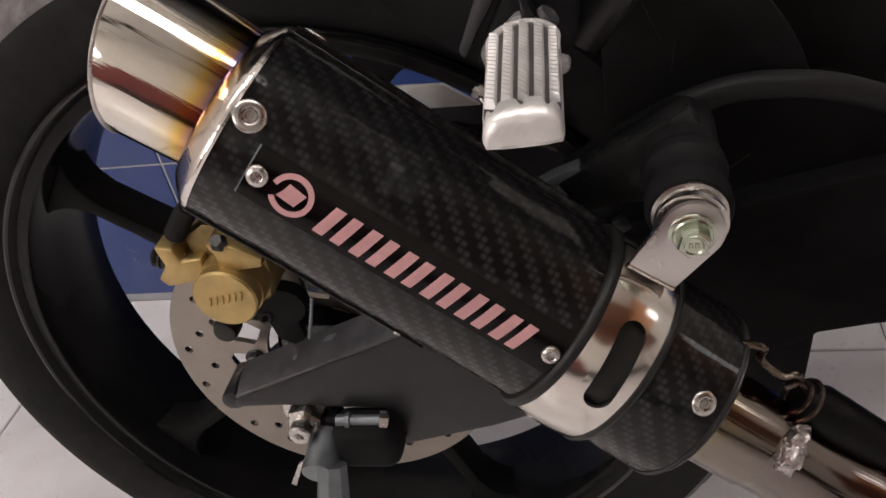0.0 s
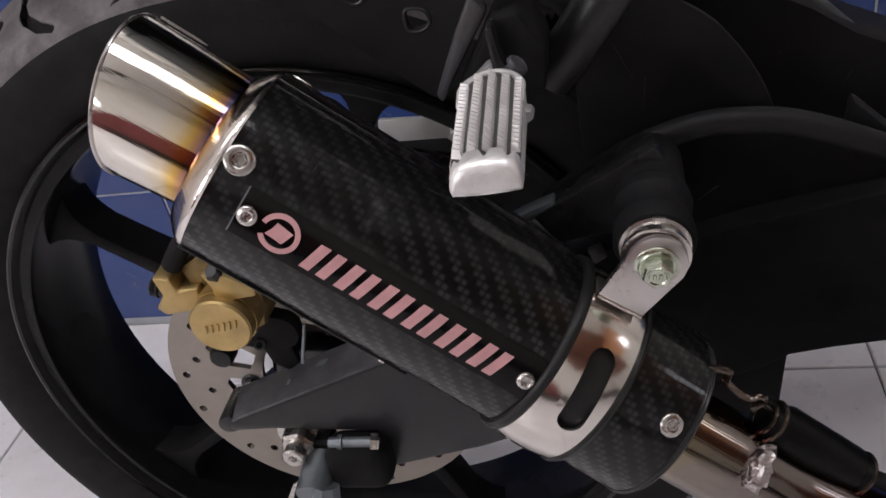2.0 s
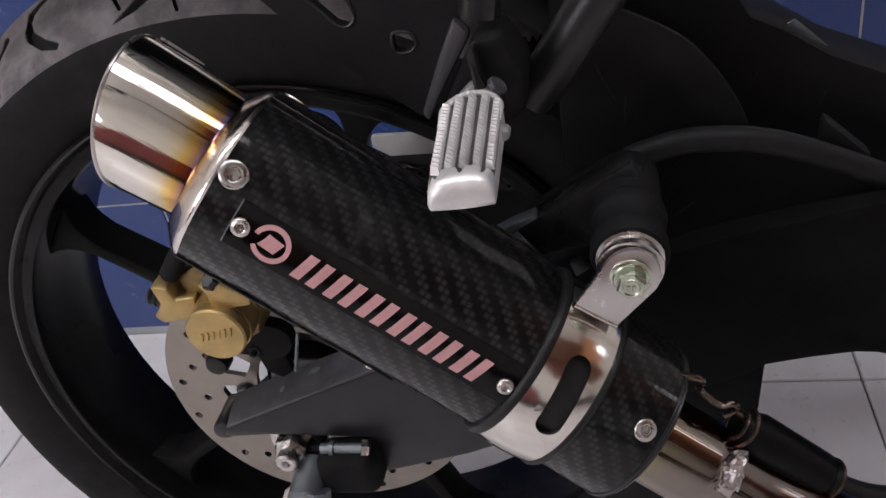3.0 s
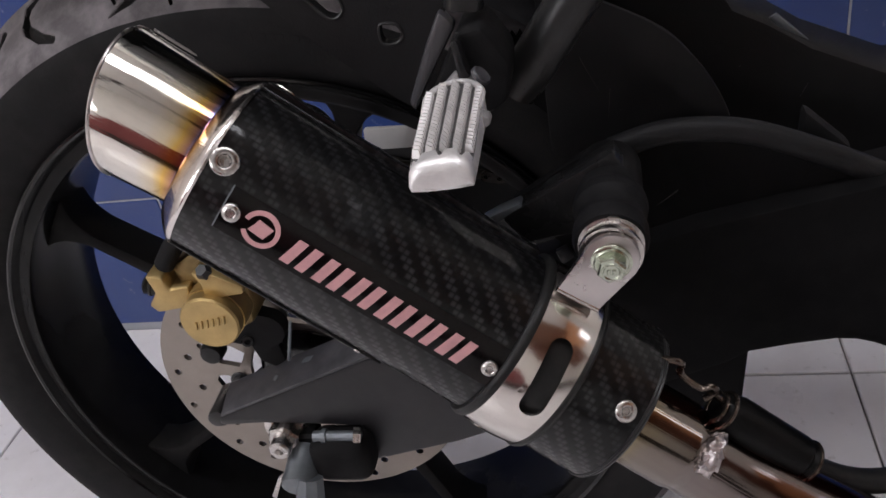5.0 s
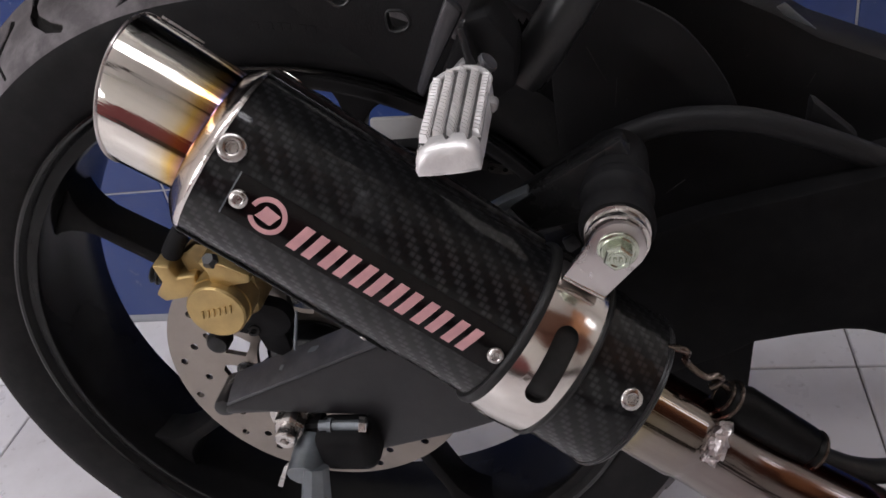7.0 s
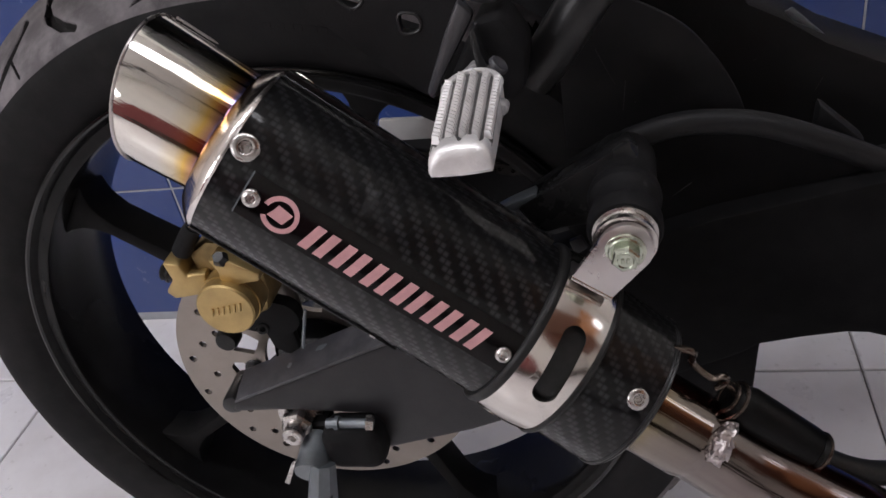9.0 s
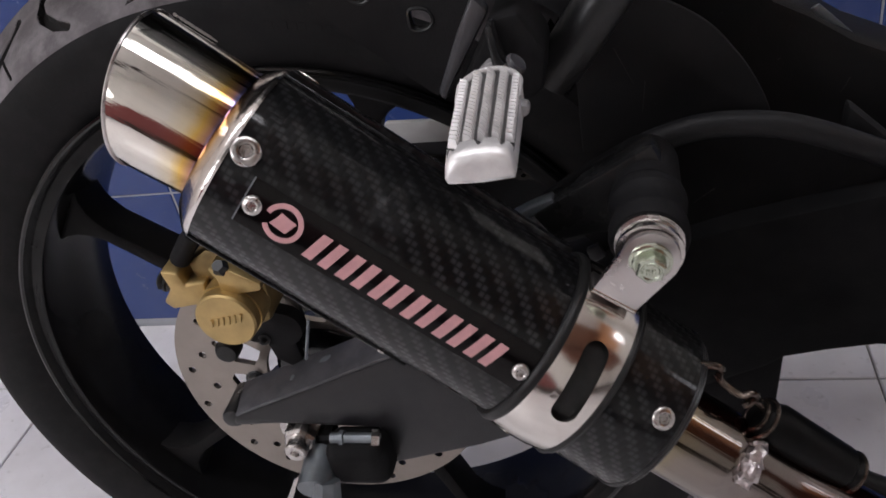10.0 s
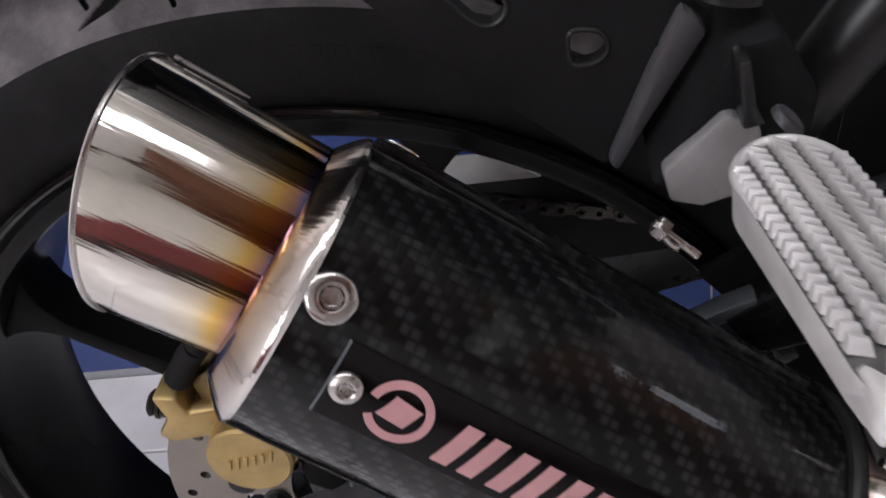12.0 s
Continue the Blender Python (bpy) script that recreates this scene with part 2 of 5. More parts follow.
def tile_mat(name, col, rough, grime, vary=0.06):
    m, t, b, ln = nodes(name)
    info = t.nodes.new("ShaderNodeObjectInfo")
    geo = t.nodes.new("ShaderNodeTexCoord").outputs["Object"]
    tint = mathn(t, "MULTIPLY", mathn(t, "SUBTRACT", info.outputs["Random"], 0.5), vary * 2)
    c = mixed(t, mathn(t, "ADD", 0.5, tint), tuple(x * 0.86 for x in col), tuple(min(1, x * 1.1) for x in col))
    g = ramp(t, noisy(t, 6.0, 8.0, geo), ((0.45, 0.0), (0.8, 0.5)))
    c = mixed(t, g, c, grime)
    s = ramp(t, noisy(t, 70.0, 6.0, geo), ((0.62, 0.0), (0.72, 0.5)))
    c = mixed(t, s, c, grime)
    ln.new(c, b.inputs["Base Color"])
    ln.new(mathn(t, "ADD", mathn(t, "MULTIPLY", noisy(t, 12.0, 6.0, geo), 0.3), rough - 0.12), b.inputs["Roughness"])
    bump(t, b, noisy(t, 25.0, 3.0, geo), 0.05, 0.001)
    return m


M["white_tile"] = tile_mat("white floor tile", (0.78, 0.76, 0.77), 0.28, (0.42, 0.39, 0.37))
M["blue_tile"] = tile_mat("blue glazed tile", (0.016, 0.045, 0.20), 0.2, (0.05, 0.08, 0.2), 0.2)
M["grout"] = surface("dirty grout", (0.22, 0.20, 0.19), 0.9, scale=20)
M["white_grout"] = surface("pale grout", (0.36, 0.37, 0.40), 0.9, scale=20)
M["dark_wood"] = surface("dark stained wood", (0.035, 0.022, 0.018), 0.6, scale=6, vary=0.3)
M["plaster"] = surface("painted plaster", (0.82, 0.80, 0.76), 0.8, scale=3, vary=0.08, relief=0.2)
M["ceiling"] = surface("white ceiling", (0.86, 0.85, 0.83), 0.85, scale=3, vary=0.1)
M["yard"] = surface("grey concrete yard", (0.32, 0.31, 0.29), 0.85, scale=2, vary=0.2, relief=0.4)


# ---------------------------------------------------------------- building helpers
def part(name, bm, material, parent=None, label="", smooth=35.0):
    me = bpy.data.meshes.new(name)
    bmesh.ops.recalc_face_normals(bm, faces=bm.faces)
    lim = radians(smooth)
    for f in bm.faces:
        f.smooth = True
    for e in bm.edges:
        if len(e.link_faces) == 2 and e.calc_face_angle(0) > lim:
            e.smooth = False
    bm.to_mesh(me)
    bm.free()
    mats = material if isinstance(material, (list, tuple)) else [material]
    for m in mats:
        me.materials.append(M[m])
    ob = new(name, me)
    if parent is not None:
        ob.parent = parent
    if label:
        tagged(ob, label)
    return ob


def basis(axis):
    a = Vector(axis).normalized()
    u = a.orthogonal().normalized()
    if abs(a.y) > 0.9:
        u = Vector((1, 0, 0)) - a * a.x
        u.normalize()
    return a, u, a.cross(u)


def lathe(bm, profile, origin, axis, n=48, closed=False, uvlen=None, u=None):
    """Turns (radius, height) pairs round an axis."""
    a, u0, w0 = basis(axis)
    if u is not None:
        u0 = Vector(u)
        w0 = a.cross(u0)
    o = Vector(origin)
    rings = []
    for r, h in profile:
        if r < 1e-6:
            rings.append([bm.verts.new(o + a * h)])
        else:
            rings.append([bm.verts.new(o + a * h + r * (cos(2 * pi * i / n) * u0 + sin(2 * pi * i / n) * w0)) for i in range(n)])
    pairs = list(zip(rings, rings[1:]))
    if closed:
        pairs.append((rings[-1], rings[0]))
    for p, q in pairs:
        for i in range(n):
            j = (i + 1) % n
            if len(p) == 1 and len(q) == 1:
                break
            if len(p) == 1:
                bm.faces.new((p[0], q[i], q[j]))
            elif len(q) == 1:
                bm.faces.new((p[i], p[j], q[0]))
            else:
                bm.faces.new((p[i], p[j], q[j], q[i]))
    return rings


def flat(outer, holes=(), thick=0.003, bevel=0.0):
    """A plate in the xy plane from outlines, with holes, rising from 0 to thick."""
    bm = bmesh.new()
    edges = []
    for loop in (outer, *holes):
        vs = [bm.verts.new((x, y, 0)) for x, y in loop]
        for i in range(len(vs)):
            edges.append(bm.edges.new((vs[i], vs[(i + 1) % len(vs)])))
    if holes:
        bmesh.ops.triangle_fill(bm, edges=edges, use_beauty=True)
    else:
        bm.faces.new(bm.verts[:])
    ext = bmesh.ops.extrude_face_region(bm, geom=bm.faces[:])
    top = [g for g in ext["geom"] if isinstance(g, bmesh.types.BMVert)]
    bmesh.ops.translate(bm, verts=top, vec=(0, 0, thick))
    bmesh.ops.recalc_face_normals(bm, faces=bm.faces)
    if bevel:
        es = [e for e in bm.edges if len(e.link_faces) == 2 and e.calc_face_angle(0) > 0.6]
        bmesh.ops.bevel(bm, geom=es, offset=bevel, segments=2, profile=0.5, affect="EDGES", clamp_overlap=True)
    return bm


def mapped(bm, fn):
    for v in bm.verts:
        v.co = fn(v.co)
    return bm


def side(outer, y_front, thick, holes=(), bevel=0.0015):
    """A plate standing in the xz plane, its outer face towards -y."""
    return mapped(flat(outer, holes, thick, bevel), lambda c: Vector((c.x, y_front + thick - c.z, c.y)))


def circle(cx, cy, r, n=20, a0=0.0):
    return [(cx + r * cos(a0 + 2 * pi * i / n), cy + r * sin(a0 + 2 * pi * i / n)) for i in range(n)]


def slot(x0, y0, x1, y1, r, n=8):
    a = math.atan2(y1 - y0, x1 - x0)
    pts = [(x1 + r * cos(a - pi / 2 + pi * i / n), y1 + r * sin(a - pi / 2 + pi * i / n)) for i in range(n + 1)]
    return pts + [(x0 + r * cos(a + pi / 2 + pi * i / n), y0 + r * sin(a + pi / 2 + pi * i / n)) for i in range(n + 1)]


def smoothline(pts, per=8, closed=False):
    """A rounded line through points of any dimension."""
    P = [Vector(p) for p in pts]
    n = len(P)
    out = []
    for i in range(n if closed else n - 1):
        p0, p1, p2, p3 = (P[k % n] if closed else P[min(max(k, 0), n - 1)] for k in (i - 1, i, i + 1, i + 2))
        for s in range(per):
            t = s / per
            out.append(0.5 * ((2 * p1) + (p2 - p0) * t + (2 * p0 - 5 * p1 + 4 * p2 - p3) * t * t + (3 * p1 - p0 - 3 * p2 + p3) * t ** 3))
    if not closed:
        out.append(P[-1])
    return out


def sweep(bm, pts, r, n=14, caps=True):
    """A tube along points; r a number or a function of 0..1."""
    P = [Vector(p) for p in pts]
    rings, prev = [], None
    for i, p in enumerate(P):
        d = (P[min(i + 1, len(P) - 1)] - P[max(i - 1, 0)]).normalized()
        u = d.orthogonal().normalized() if prev is None else (prev - d * prev.dot(d)).normalized()
        prev = u
        w = d.cross(u)
        rr = r(i / (len(P) - 1)) if callable(r) else r
        rings.append([bm.verts.new(p + rr * (cos(2 * pi * k / n) * u + sin(2 * pi * k / n) * w)) for k in range(n)])
    for p, q in zip(rings, rings[1:]):
        for k in range(n):
            bm.faces.new((p[k], p[(k + 1) % n], q[(k + 1) % n], q[k]))
    if caps:
        bm.faces.new(rings[0])
        bm.faces.new(rings[-1])
    return rings


def hexhead(bm, origin, axis, r, h, washer=0.0, wh=0.0, socket=False):
    """A hexagon head that rises along axis, on a flange if a washer radius is given."""
    a, u, w = basis(axis)
    o = Vector(origin)
    z = 0.0
    if washer:
        lathe(bm, ((washer, 0), (washer, wh * 0.6), (washer * 0.93, wh), (0, wh)), o, a, 28)
        z = wh
    low, top = [], []
    for i in range(6):
        d = cos(pi * i / 3 + 0.25) * u + sin(pi * i / 3 + 0.25) * w
        low.append(bm.verts.new(o + a * z + r * d))
        top.append(bm.verts.new(o + a * (z + h * 0.85) + r * d))
    for i in range(6):
        bm.faces.new((low[i], low[(i + 1) % 6], top[(i + 1) % 6], top[i]))
    cap = [bm.verts.new(v.co * 1.0 + a * h * 0.15 - (v.co - o - a * (z + h * 0.85)) * 0.13) for v in top]
    for i in range(6):
        bm.faces.new((top[i], top[(i + 1) % 6], cap[(i + 1) % 6], cap[i]))
    bm.faces.new(cap)


def socket_screw(origin, axis, r, h):
    """A flat button head, dished in the middle, with a sunk hexagon socket."""
    bm = bmesh.new()
    lathe(bm, ((r, 0), (r, h * 0.30), (r * 0.95, h * 0.52), (r * 0.84, h * 0.66), (r * 0.58, h * 0.80), (r * 0.52, h * 0.74), (r * 0.46, h * 0.70)), origin, axis, 32)
    lathe(bm, ((r * 0.46, h * 0.70), (r * 0.31, h * 0.68), (r * 0.28, h * 0.30), (r * 0.18, h * 0.28), (0, h * 0.32)), origin, axis, 6)
    return bm


# ---------------------------------------------------------------- setting
TILE, JX, JY = 0.33, 0.447, 0.247
WALL0, WALL1, BX = 0.372, 0.382, 0.4435


def box(bm, x0, x1, y0, y1, z0, z1, bev=0.0):
    m = Matrix.Translation(((x0 + x1) / 2, (y0 + y1) / 2, (z0 + z1) / 2)) @ Matrix.Diagonal((x1 - x0, y1 - y0, z1 - z0, 1))
    g = bmesh.ops.create_cube(bm, size=1, matrix=m)
    if bev:
        es = list({e for v in g["verts"] for e in v.link_edges})
        bmesh.ops.bevel(bm, geom=es, offset=bev, segments=1, affect="EDGES")


def block(name, material, x0, x1, y0, y1, z0, z1, label, category):
    bm = bmesh.new()
    box(bm, x0, x1, y0, y1, z0, z1)
    return tagged(part(name, bm, material), label, category, kind="structure")


floor = block("floor", "grout", -3.2, 3.2, -2.6, WALL0, -0.12, -0.004, "porch floor of white ceramic tiles with dirty joints", "floor")
block("ground", "yard", -60, 60, -80, -2.6, -0.25, -0.10, "grey concrete yard in front of the porch", "ground")
wall = block("wall_back", "white_grout", -3.2, 3.2, WALL0 + 0.0012, WALL1 + 0.15, -0.12, 0.609, "house wall faced with dark blue glazed tiles", "wall")
block("wall_upper", "plaster", -3.2, 3.2, WALL0 + 0.002, WALL1 + 0.15, 0.609, 2.7, "pale painted plaster wall above the tiles", "wall")
block("wall_east_low", "plaster", 3.2, 3.35, -2.7, WALL1 + 0.15, -0.12, 0.90, "pale painted plaster side wall", "wall")
block("wall_east_back", "plaster", 3.2, 3.35, -0.15, WALL1 + 0.15, 0.90, 2.7, "pale plaster wall beside an open window", "wall")
# unseen and added: its dark colour is for the pipe's reflection
block("wall_east_front", "brown_paint", 3.2, 3.35, -2.7, -1.2, 0.90, 1.82, "unseen side wall boards, red-brown for their reflection", "wall")
# orange boards out of view, added for the orange reflection on the clamp
block("wall_east_middle", "wood", 3.2, 3.35, -1.2, -0.50, 1.40, 1.82, "unseen orange boards beside a small window, added for their reflection", "wall")
block("wall_east_sill", "plaster", 3.2, 3.35, -1.2, -0.15, 0.90, 1.40, "pale plaster wall under a low open window", "wall")
block("wall_east_top", "wood", 3.2, 3.35, -2.7, -0.15, 1.82, 2.7, "unseen orange boards over a low window, added for their reflection", "wall")
block("wall_west", "plaster", -3.35, -3.2, -2.7, WALL1 + 0.15, -0.12, 2.7, "pale painted plaster side wall", "wall")
# unseen and added: gives the red band reflected in the tip
block("wall_front_low", "red_paint", -3.2, 0.35, -2.7, -2.6, -0.12, 0.98, "unseen front wall, its lower part dark red for its reflection", "wall")
block("wall_front_base", "plaster", 0.35, 3.2, -2.7, -2.6, -0.12, 0.98, "pale painted plaster front wall", "wall")
block("wall_front", "plaster", -1.2, 1.2, -2.7, -2.605, 0.98, 2.7, "pale painted plaster front wall", "wall")
block("wall_front_right", "plaster", 1.2, 3.2, -2.7, -2.605, 0.98, 1.40, "pale painted plaster front wall", "wall")
# unseen and added: keeps the reflection in the can dark
block("wall_front_top", "brown_paint", 1.2, 3.2, -2.7, -2.605, 1.40, 2.7, "unseen front wall boards, red-brown for their reflection", "wall")
block("wall_front_sill", "plaster", -3.2, -1.2, -2.7, -2.605, 0.98, 1.25, "pale plaster wall under an added window", "wall")
block("wall_lintel", "plaster", -3.2, -1.2, -2.7, -2.6, 2.35, 2.7, "pale plaster lintel over an added window", "wall")
# ceiling with an open strip of roof light
bm = bmesh.new()
box(bm, -3.35, 3.35, -2.7, -0.63, 2.7, 2.8)
box(bm, -3.35, 3.35, -0.25, WALL1 + 0.15, 2.7, 2.8)
box(bm, -3.35, -1.4, -0.63, -0.25, 2.7, 2.8)
box(bm, 1.5, 3.35, -0.63, -0.25, 2.7, 2.8)
tagged(part("ceiling", bm, "ceiling"), "pale ceiling with an open roof light", "ceiling", kind="structure")
# boards added out of view so that can and clamp reflect brown
block("added_boards", "ceiling_wood", 1.2, 3.2, -2.6, -0.9, 2.50, 2.575, "unseen brown ceiling boards, added for their reflection", "ceiling")
# beam added out of view for a thin dark streak in the tip
block("added_beam", "dark_wood", -3.2, 3.2, -1.72, -1.65, 2.58, 2.698, "unseen dark beam, added for its thin reflection", "beam")
# board added out of view: a dark line under the tip's red reflection
block("baseboard", "dark_wood", -3.2, 3.2, -2.6, -2.585, -0.004, 0.26, "unseen dark skirting board, added for its reflection", "baseboard")

# ---------------------------------------------------------------- motorcycle
bike = tagged(new("motorcycle"), "black motorcycle with a carbon fibre silencer, parked on white tiles", "motorcycle")
HUB = Vector((0, 0, 0.30))


def side_pts(r, ang, y):
    return Vector((r * cos(radians(ang)), y, HUB.z + r * sin(radians(ang))))


# rear wheel: sidewalls
YC = -0.0105
wall_prof = [(0.2215, 0.0490), (0.2250, 0.0525), (0.2315, 0.0545), (0.2330, 0.0560), (0.2420, 0.0588), (0.2520, 0.0605), (0.2600, 0.0608), (0.2655, 0.0592)]
bm = bmesh.new()
lathe(bm, [(r, -h) for r, h in wall_prof], HUB, (0, 1, 0), 180)
lathe(bm, [(r, 2 * YC + h) for r, h in wall_prof], HUB, (0, 1, 0), 180)
wheel = part("rear_wheel", bm, "rubber", bike, "rear wheel with a dull black tyre sidewall")
# tread with cut grooves
half = [(0.2655, 0.0592), (0.2685, 0.0572), (0.2735, 0.0520), (0.2790, 0.0445), (0.2850, 0.0345), (0.2905, 0.0230), (0.2950, 0.0110), (0.2975, 0.0)]
ctrl = [(r, YC - (h + YC) * 1.0 if h > 0.02 else YC - h * 0.6, 0) for r, h in half] + [(r, YC + (h + YC) if h > 0.02 else YC + h * 0.6, 0) for r, h in half[-2::-1]]
fine_, coarse_ = smoothline(ctrl, 40), smoothline(ctrl, 6)
prof = fine_[:280] + coarse_[42:]
rows = len(prof)
jline = [(107.0, -0.0120), (109.2, -0.0145), (111.0, -0.0155), (112.8, -0.0165), (114.5, -0.0190), (115.0, -0.0260), (113.9, -0.0370), (111.4, -0.0478), (109.2, -0.0528)]
dagger = [(100.3, -0.0552), (97.4, -0.0492), (95.1, -0.0410), (93.0, -0.0330), (91.0, -0.0220)]
sipe = [(102.4, -0.0280), (99.5, -0.0490)]
sipe_low = [(93.6, -0.0400), (91.9, -0.0555)]


def near(th, y, line, widths):
    best = -1.0
    for (a, b), (w0, w1) in zip(zip(line, line[1:]), zip(widths, widths[1:])):
        ax, bx, px = a[0] * 0.00495, b[0] * 0.00495, th * 0.00495
        dx, dy = bx - ax, b[1] - a[1]
        t = np.clip(((px - ax) * dx + (y - a[1]) * dy) / (dx * dx + dy * dy), 0, 1)
        dist = np.hypot(px - ax - t * dx, y - a[1] - t * dy)
        best = np.maximum(best, 1 - dist / (w0 + (w1 - w0) * t))
    return best


TH = np.concatenate([np.arange(82.0, 126.0, 0.08), np.arange(126.0, 442.0, 0.75)])[:, None]
NT = len(TH)
YY = np.array([p[1] for p in prof])[None, :]
RR = np.array([p[0] for p in prof])[None, :]
cut = np.zeros((NT, rows))
for sign, shift in ((1, 0.0), (-1, 15.0)):
    local = (TH + shift - 86.4) % 28.8 + 86.4
    for line, widths in ((jline, (0.0016, 0.002, 0.0024, 0.0028, 0.0032, 0.0036, 0.0036, 0.0034, 0.0022)), (dagger, (0.0004, 0.0036, 0.0056, 0.0056, 0.004)), (sipe, (0.0011, 0.0011)), (sipe_low, (0.0011, 0.0011))):
        cut = np.maximum(cut, near(local, YY * sign, line, widths))
depth = np.clip(cut * 2.2, 0, 1) * 0.0042
R2 = RR - depth
co = np.stack([R2 * np.cos(np.radians(TH)), np.broadcast_to(YY, R2.shape), HUB.z + R2 * np.sin(np.radians(TH))], -1).reshape(-1, 3)
quads = [(i * rows + j, ((i + 1) % NT) * rows + j, ((i + 1) % NT) * rows + j + 1, i * rows + j + 1) for i in range(NT) for j in range(rows - 1)]
me = bpy.data.meshes.new("tread")
me.from_pydata(co.tolist(), [], quads)
me.materials.append(M["tread"])
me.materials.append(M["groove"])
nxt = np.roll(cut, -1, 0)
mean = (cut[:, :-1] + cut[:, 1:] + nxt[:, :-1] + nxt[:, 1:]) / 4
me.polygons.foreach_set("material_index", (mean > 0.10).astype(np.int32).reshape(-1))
me.polygons.foreach_set("use_smooth", [True] * len(me.polygons))
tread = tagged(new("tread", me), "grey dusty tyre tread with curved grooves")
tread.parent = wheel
# raised marks on the sidewall, too worn to read
for a0, wd in ((83.0, 1.0), (81.0, 0.6), (79.8, 0.6), (78.8, 0.8), (76.9, 0.9), (75.6, 0.9), (74.2, 0.9), (72.9, 0.9), (71.5, 0.8)):
    bm = mapped(flat([(-wd / 2, 0.2478), (wd / 2, 0.2478), (wd / 2, 0.2520), (-wd / 2, 0.2520)], (), 0.0003), lambda c: side_pts(c.y, a0 + c.x, -0.0596 - (c.y - 0.2468) * 0.16 - c.z))
    part("sidewall_mark", bm, "rubber", wheel)
# rim
bm = bmesh.new()
lathe(bm, ((0.2180, -0.0525), (0.2225, -0.0560), (0.2245, -0.0555), (0.2240, -0.0530), (0.2200, -0.0515), (0.2150, -0.0510), (0.2120, -0.0520), (0.2100, -0.0515), (0.2085, -0.0480), (0.2075, -0.036), (0.2045, -0.020), (0.2030, 0.0), (0.2030, 0.018), (0.2050, 0.031), (0.2150, 0.0345), (0.2285, 0.035), (0.2285, 0.038), (0.2210, 0.034), (0.2120, 0.028), (0.2065, -0.005), (0.2150, -0.044)), HUB, (0, 1, 0), 160, closed=True)
part("rim", bm, "barrel", wheel, "black cast rim")
bm = bmesh.new()
lathe(bm, ((0.2212, -0.0555), (0.2226, -0.0566), (0.2240, -0.0562), (0.2246, -0.0548), (0.2236, -0.0540), (0.2218, -0.0545)), HUB, (0, 1, 0), 160, closed=True)
part("rim_lip", bm, "rim", wheel)
bm = bmesh.new()
lathe(bm, ((0.0, -0.056), (0.036, -0.056), (0.040, -0.052), (0.040, -0.035), (0.048, -0.025), (0.048, 0.03), (0.044, 0.05), (0, 0.05)), HUB, (0, 1, 0), 56)
part("hub", bm, "rim", wheel)
for ang in (70.5, 143.0, 215.0, 292.0, 358.0):
    half_w = [(0.036, 0.017), (0.060, 0.0095), (0.100, 0.0066), (0.150, 0.0054), (0.178, 0.0052), (0.188, 0.0078), (0.195, 0.0110), (0.2015, 0.0170), (0.2072, 0.026)]
    bm = side([(r, -w) for r, w in half_w] + [(r, w) for r, w in half_w[::-1]], -0.034, 0.030, bevel=0.0025)
    bm.transform(Matrix.Translation(HUB) @ Matrix.Rotation(-radians(ang), 4, "Y"))
    part("spoke", bm, "spoke", wheel)

# brake disc: ring and arms in one plate, with drilled rows and windows
DISC_Y = -0.062
holes = []
for k in range(8):
    base = 147.0 + 45 * k
    for dr, da in ((0.0961, 0.0), (0.0809, 9.3), (0.0903, 18.4), (0.1005, 27.9), (0.0861, 37.3)) if k % 2 == 0 else ((0.1024, 1.7), (0.092, 10.5), (0.0835, 19.0), (0.0993, 28.3), (0.088, 37.0)):
        a0 = radians(base + da)
        holes.append(circle(dr * cos(a0), dr * sin(a0), 0.0029, 12))
for k in range(5):
    a0 = 182 + 72 * k
    holes.append([(r * cos(radians(a0 + d)), r * sin(radians(a0 + d))) for r, d in ((0.072, -2), (0.070, 5), (0.065, 7), (0.058, 3), (0.056, -2), (0.062, -6), (0.069, -6))])
    a1 = a0 + 36
    win = [(0.0672, d) for d in (20, 14, 8)] + [(0.0640, 3.5), (0.0600, 2.5), (0.0500, 4), (0.0500, 12), (0.0525, 20.5)]
    holes.append([(r * cos(radians(a1 + d)), r * sin(radians(a1 + d))) for r, d in win])
bm = mapped(flat(circle(0, 0, 0.110, 120), [circle(0, 0, 0.044, 40)] + holes, 0.0042), lambda c: Vector((c.x, DISC_Y + 0.0042 - c.z, c.y + HUB.z)))
disc = part("brake_disc", bm, "disc", bike, "drilled steel brake disc", smooth=30)
for k in range(5):
    a0 = radians(181 + 72 * k)
    bm = bmesh.new()
    hexhead(bm, (0.0535 * cos(a0), DISC_Y, HUB.z + 0.0535 * sin(a0)), (0, -1, 0), 0.006, 0.004, 0.008, 0.001)
    part("disc_bolt", bm, "frame", disc)

# swingarm, the near arm with its axle slot block
ARM_Y = -0.108
arm_out = [(-0.0525, 0.3005), (-0.0515, 0.3080), (-0.046, 0.3105), (0.0720, 0.3595), (0.150, 0.398), (0.20, 0.415), (0.20, 0.318), (0.110, 0.283), (0.0397, 0.2627), (0.044, 0.292), (0.047, 0.2985), (-0.020, 0.3020)]
bm = side(arm_out, ARM_Y, 0.032, bevel=0.003)
arm = part("swingarm", bm, "arm", bike, "dark grey box section swingarm")
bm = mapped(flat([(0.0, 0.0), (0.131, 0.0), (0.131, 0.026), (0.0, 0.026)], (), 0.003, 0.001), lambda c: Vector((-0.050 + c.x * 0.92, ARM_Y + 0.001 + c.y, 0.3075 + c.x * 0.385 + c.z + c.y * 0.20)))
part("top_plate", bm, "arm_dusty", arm)
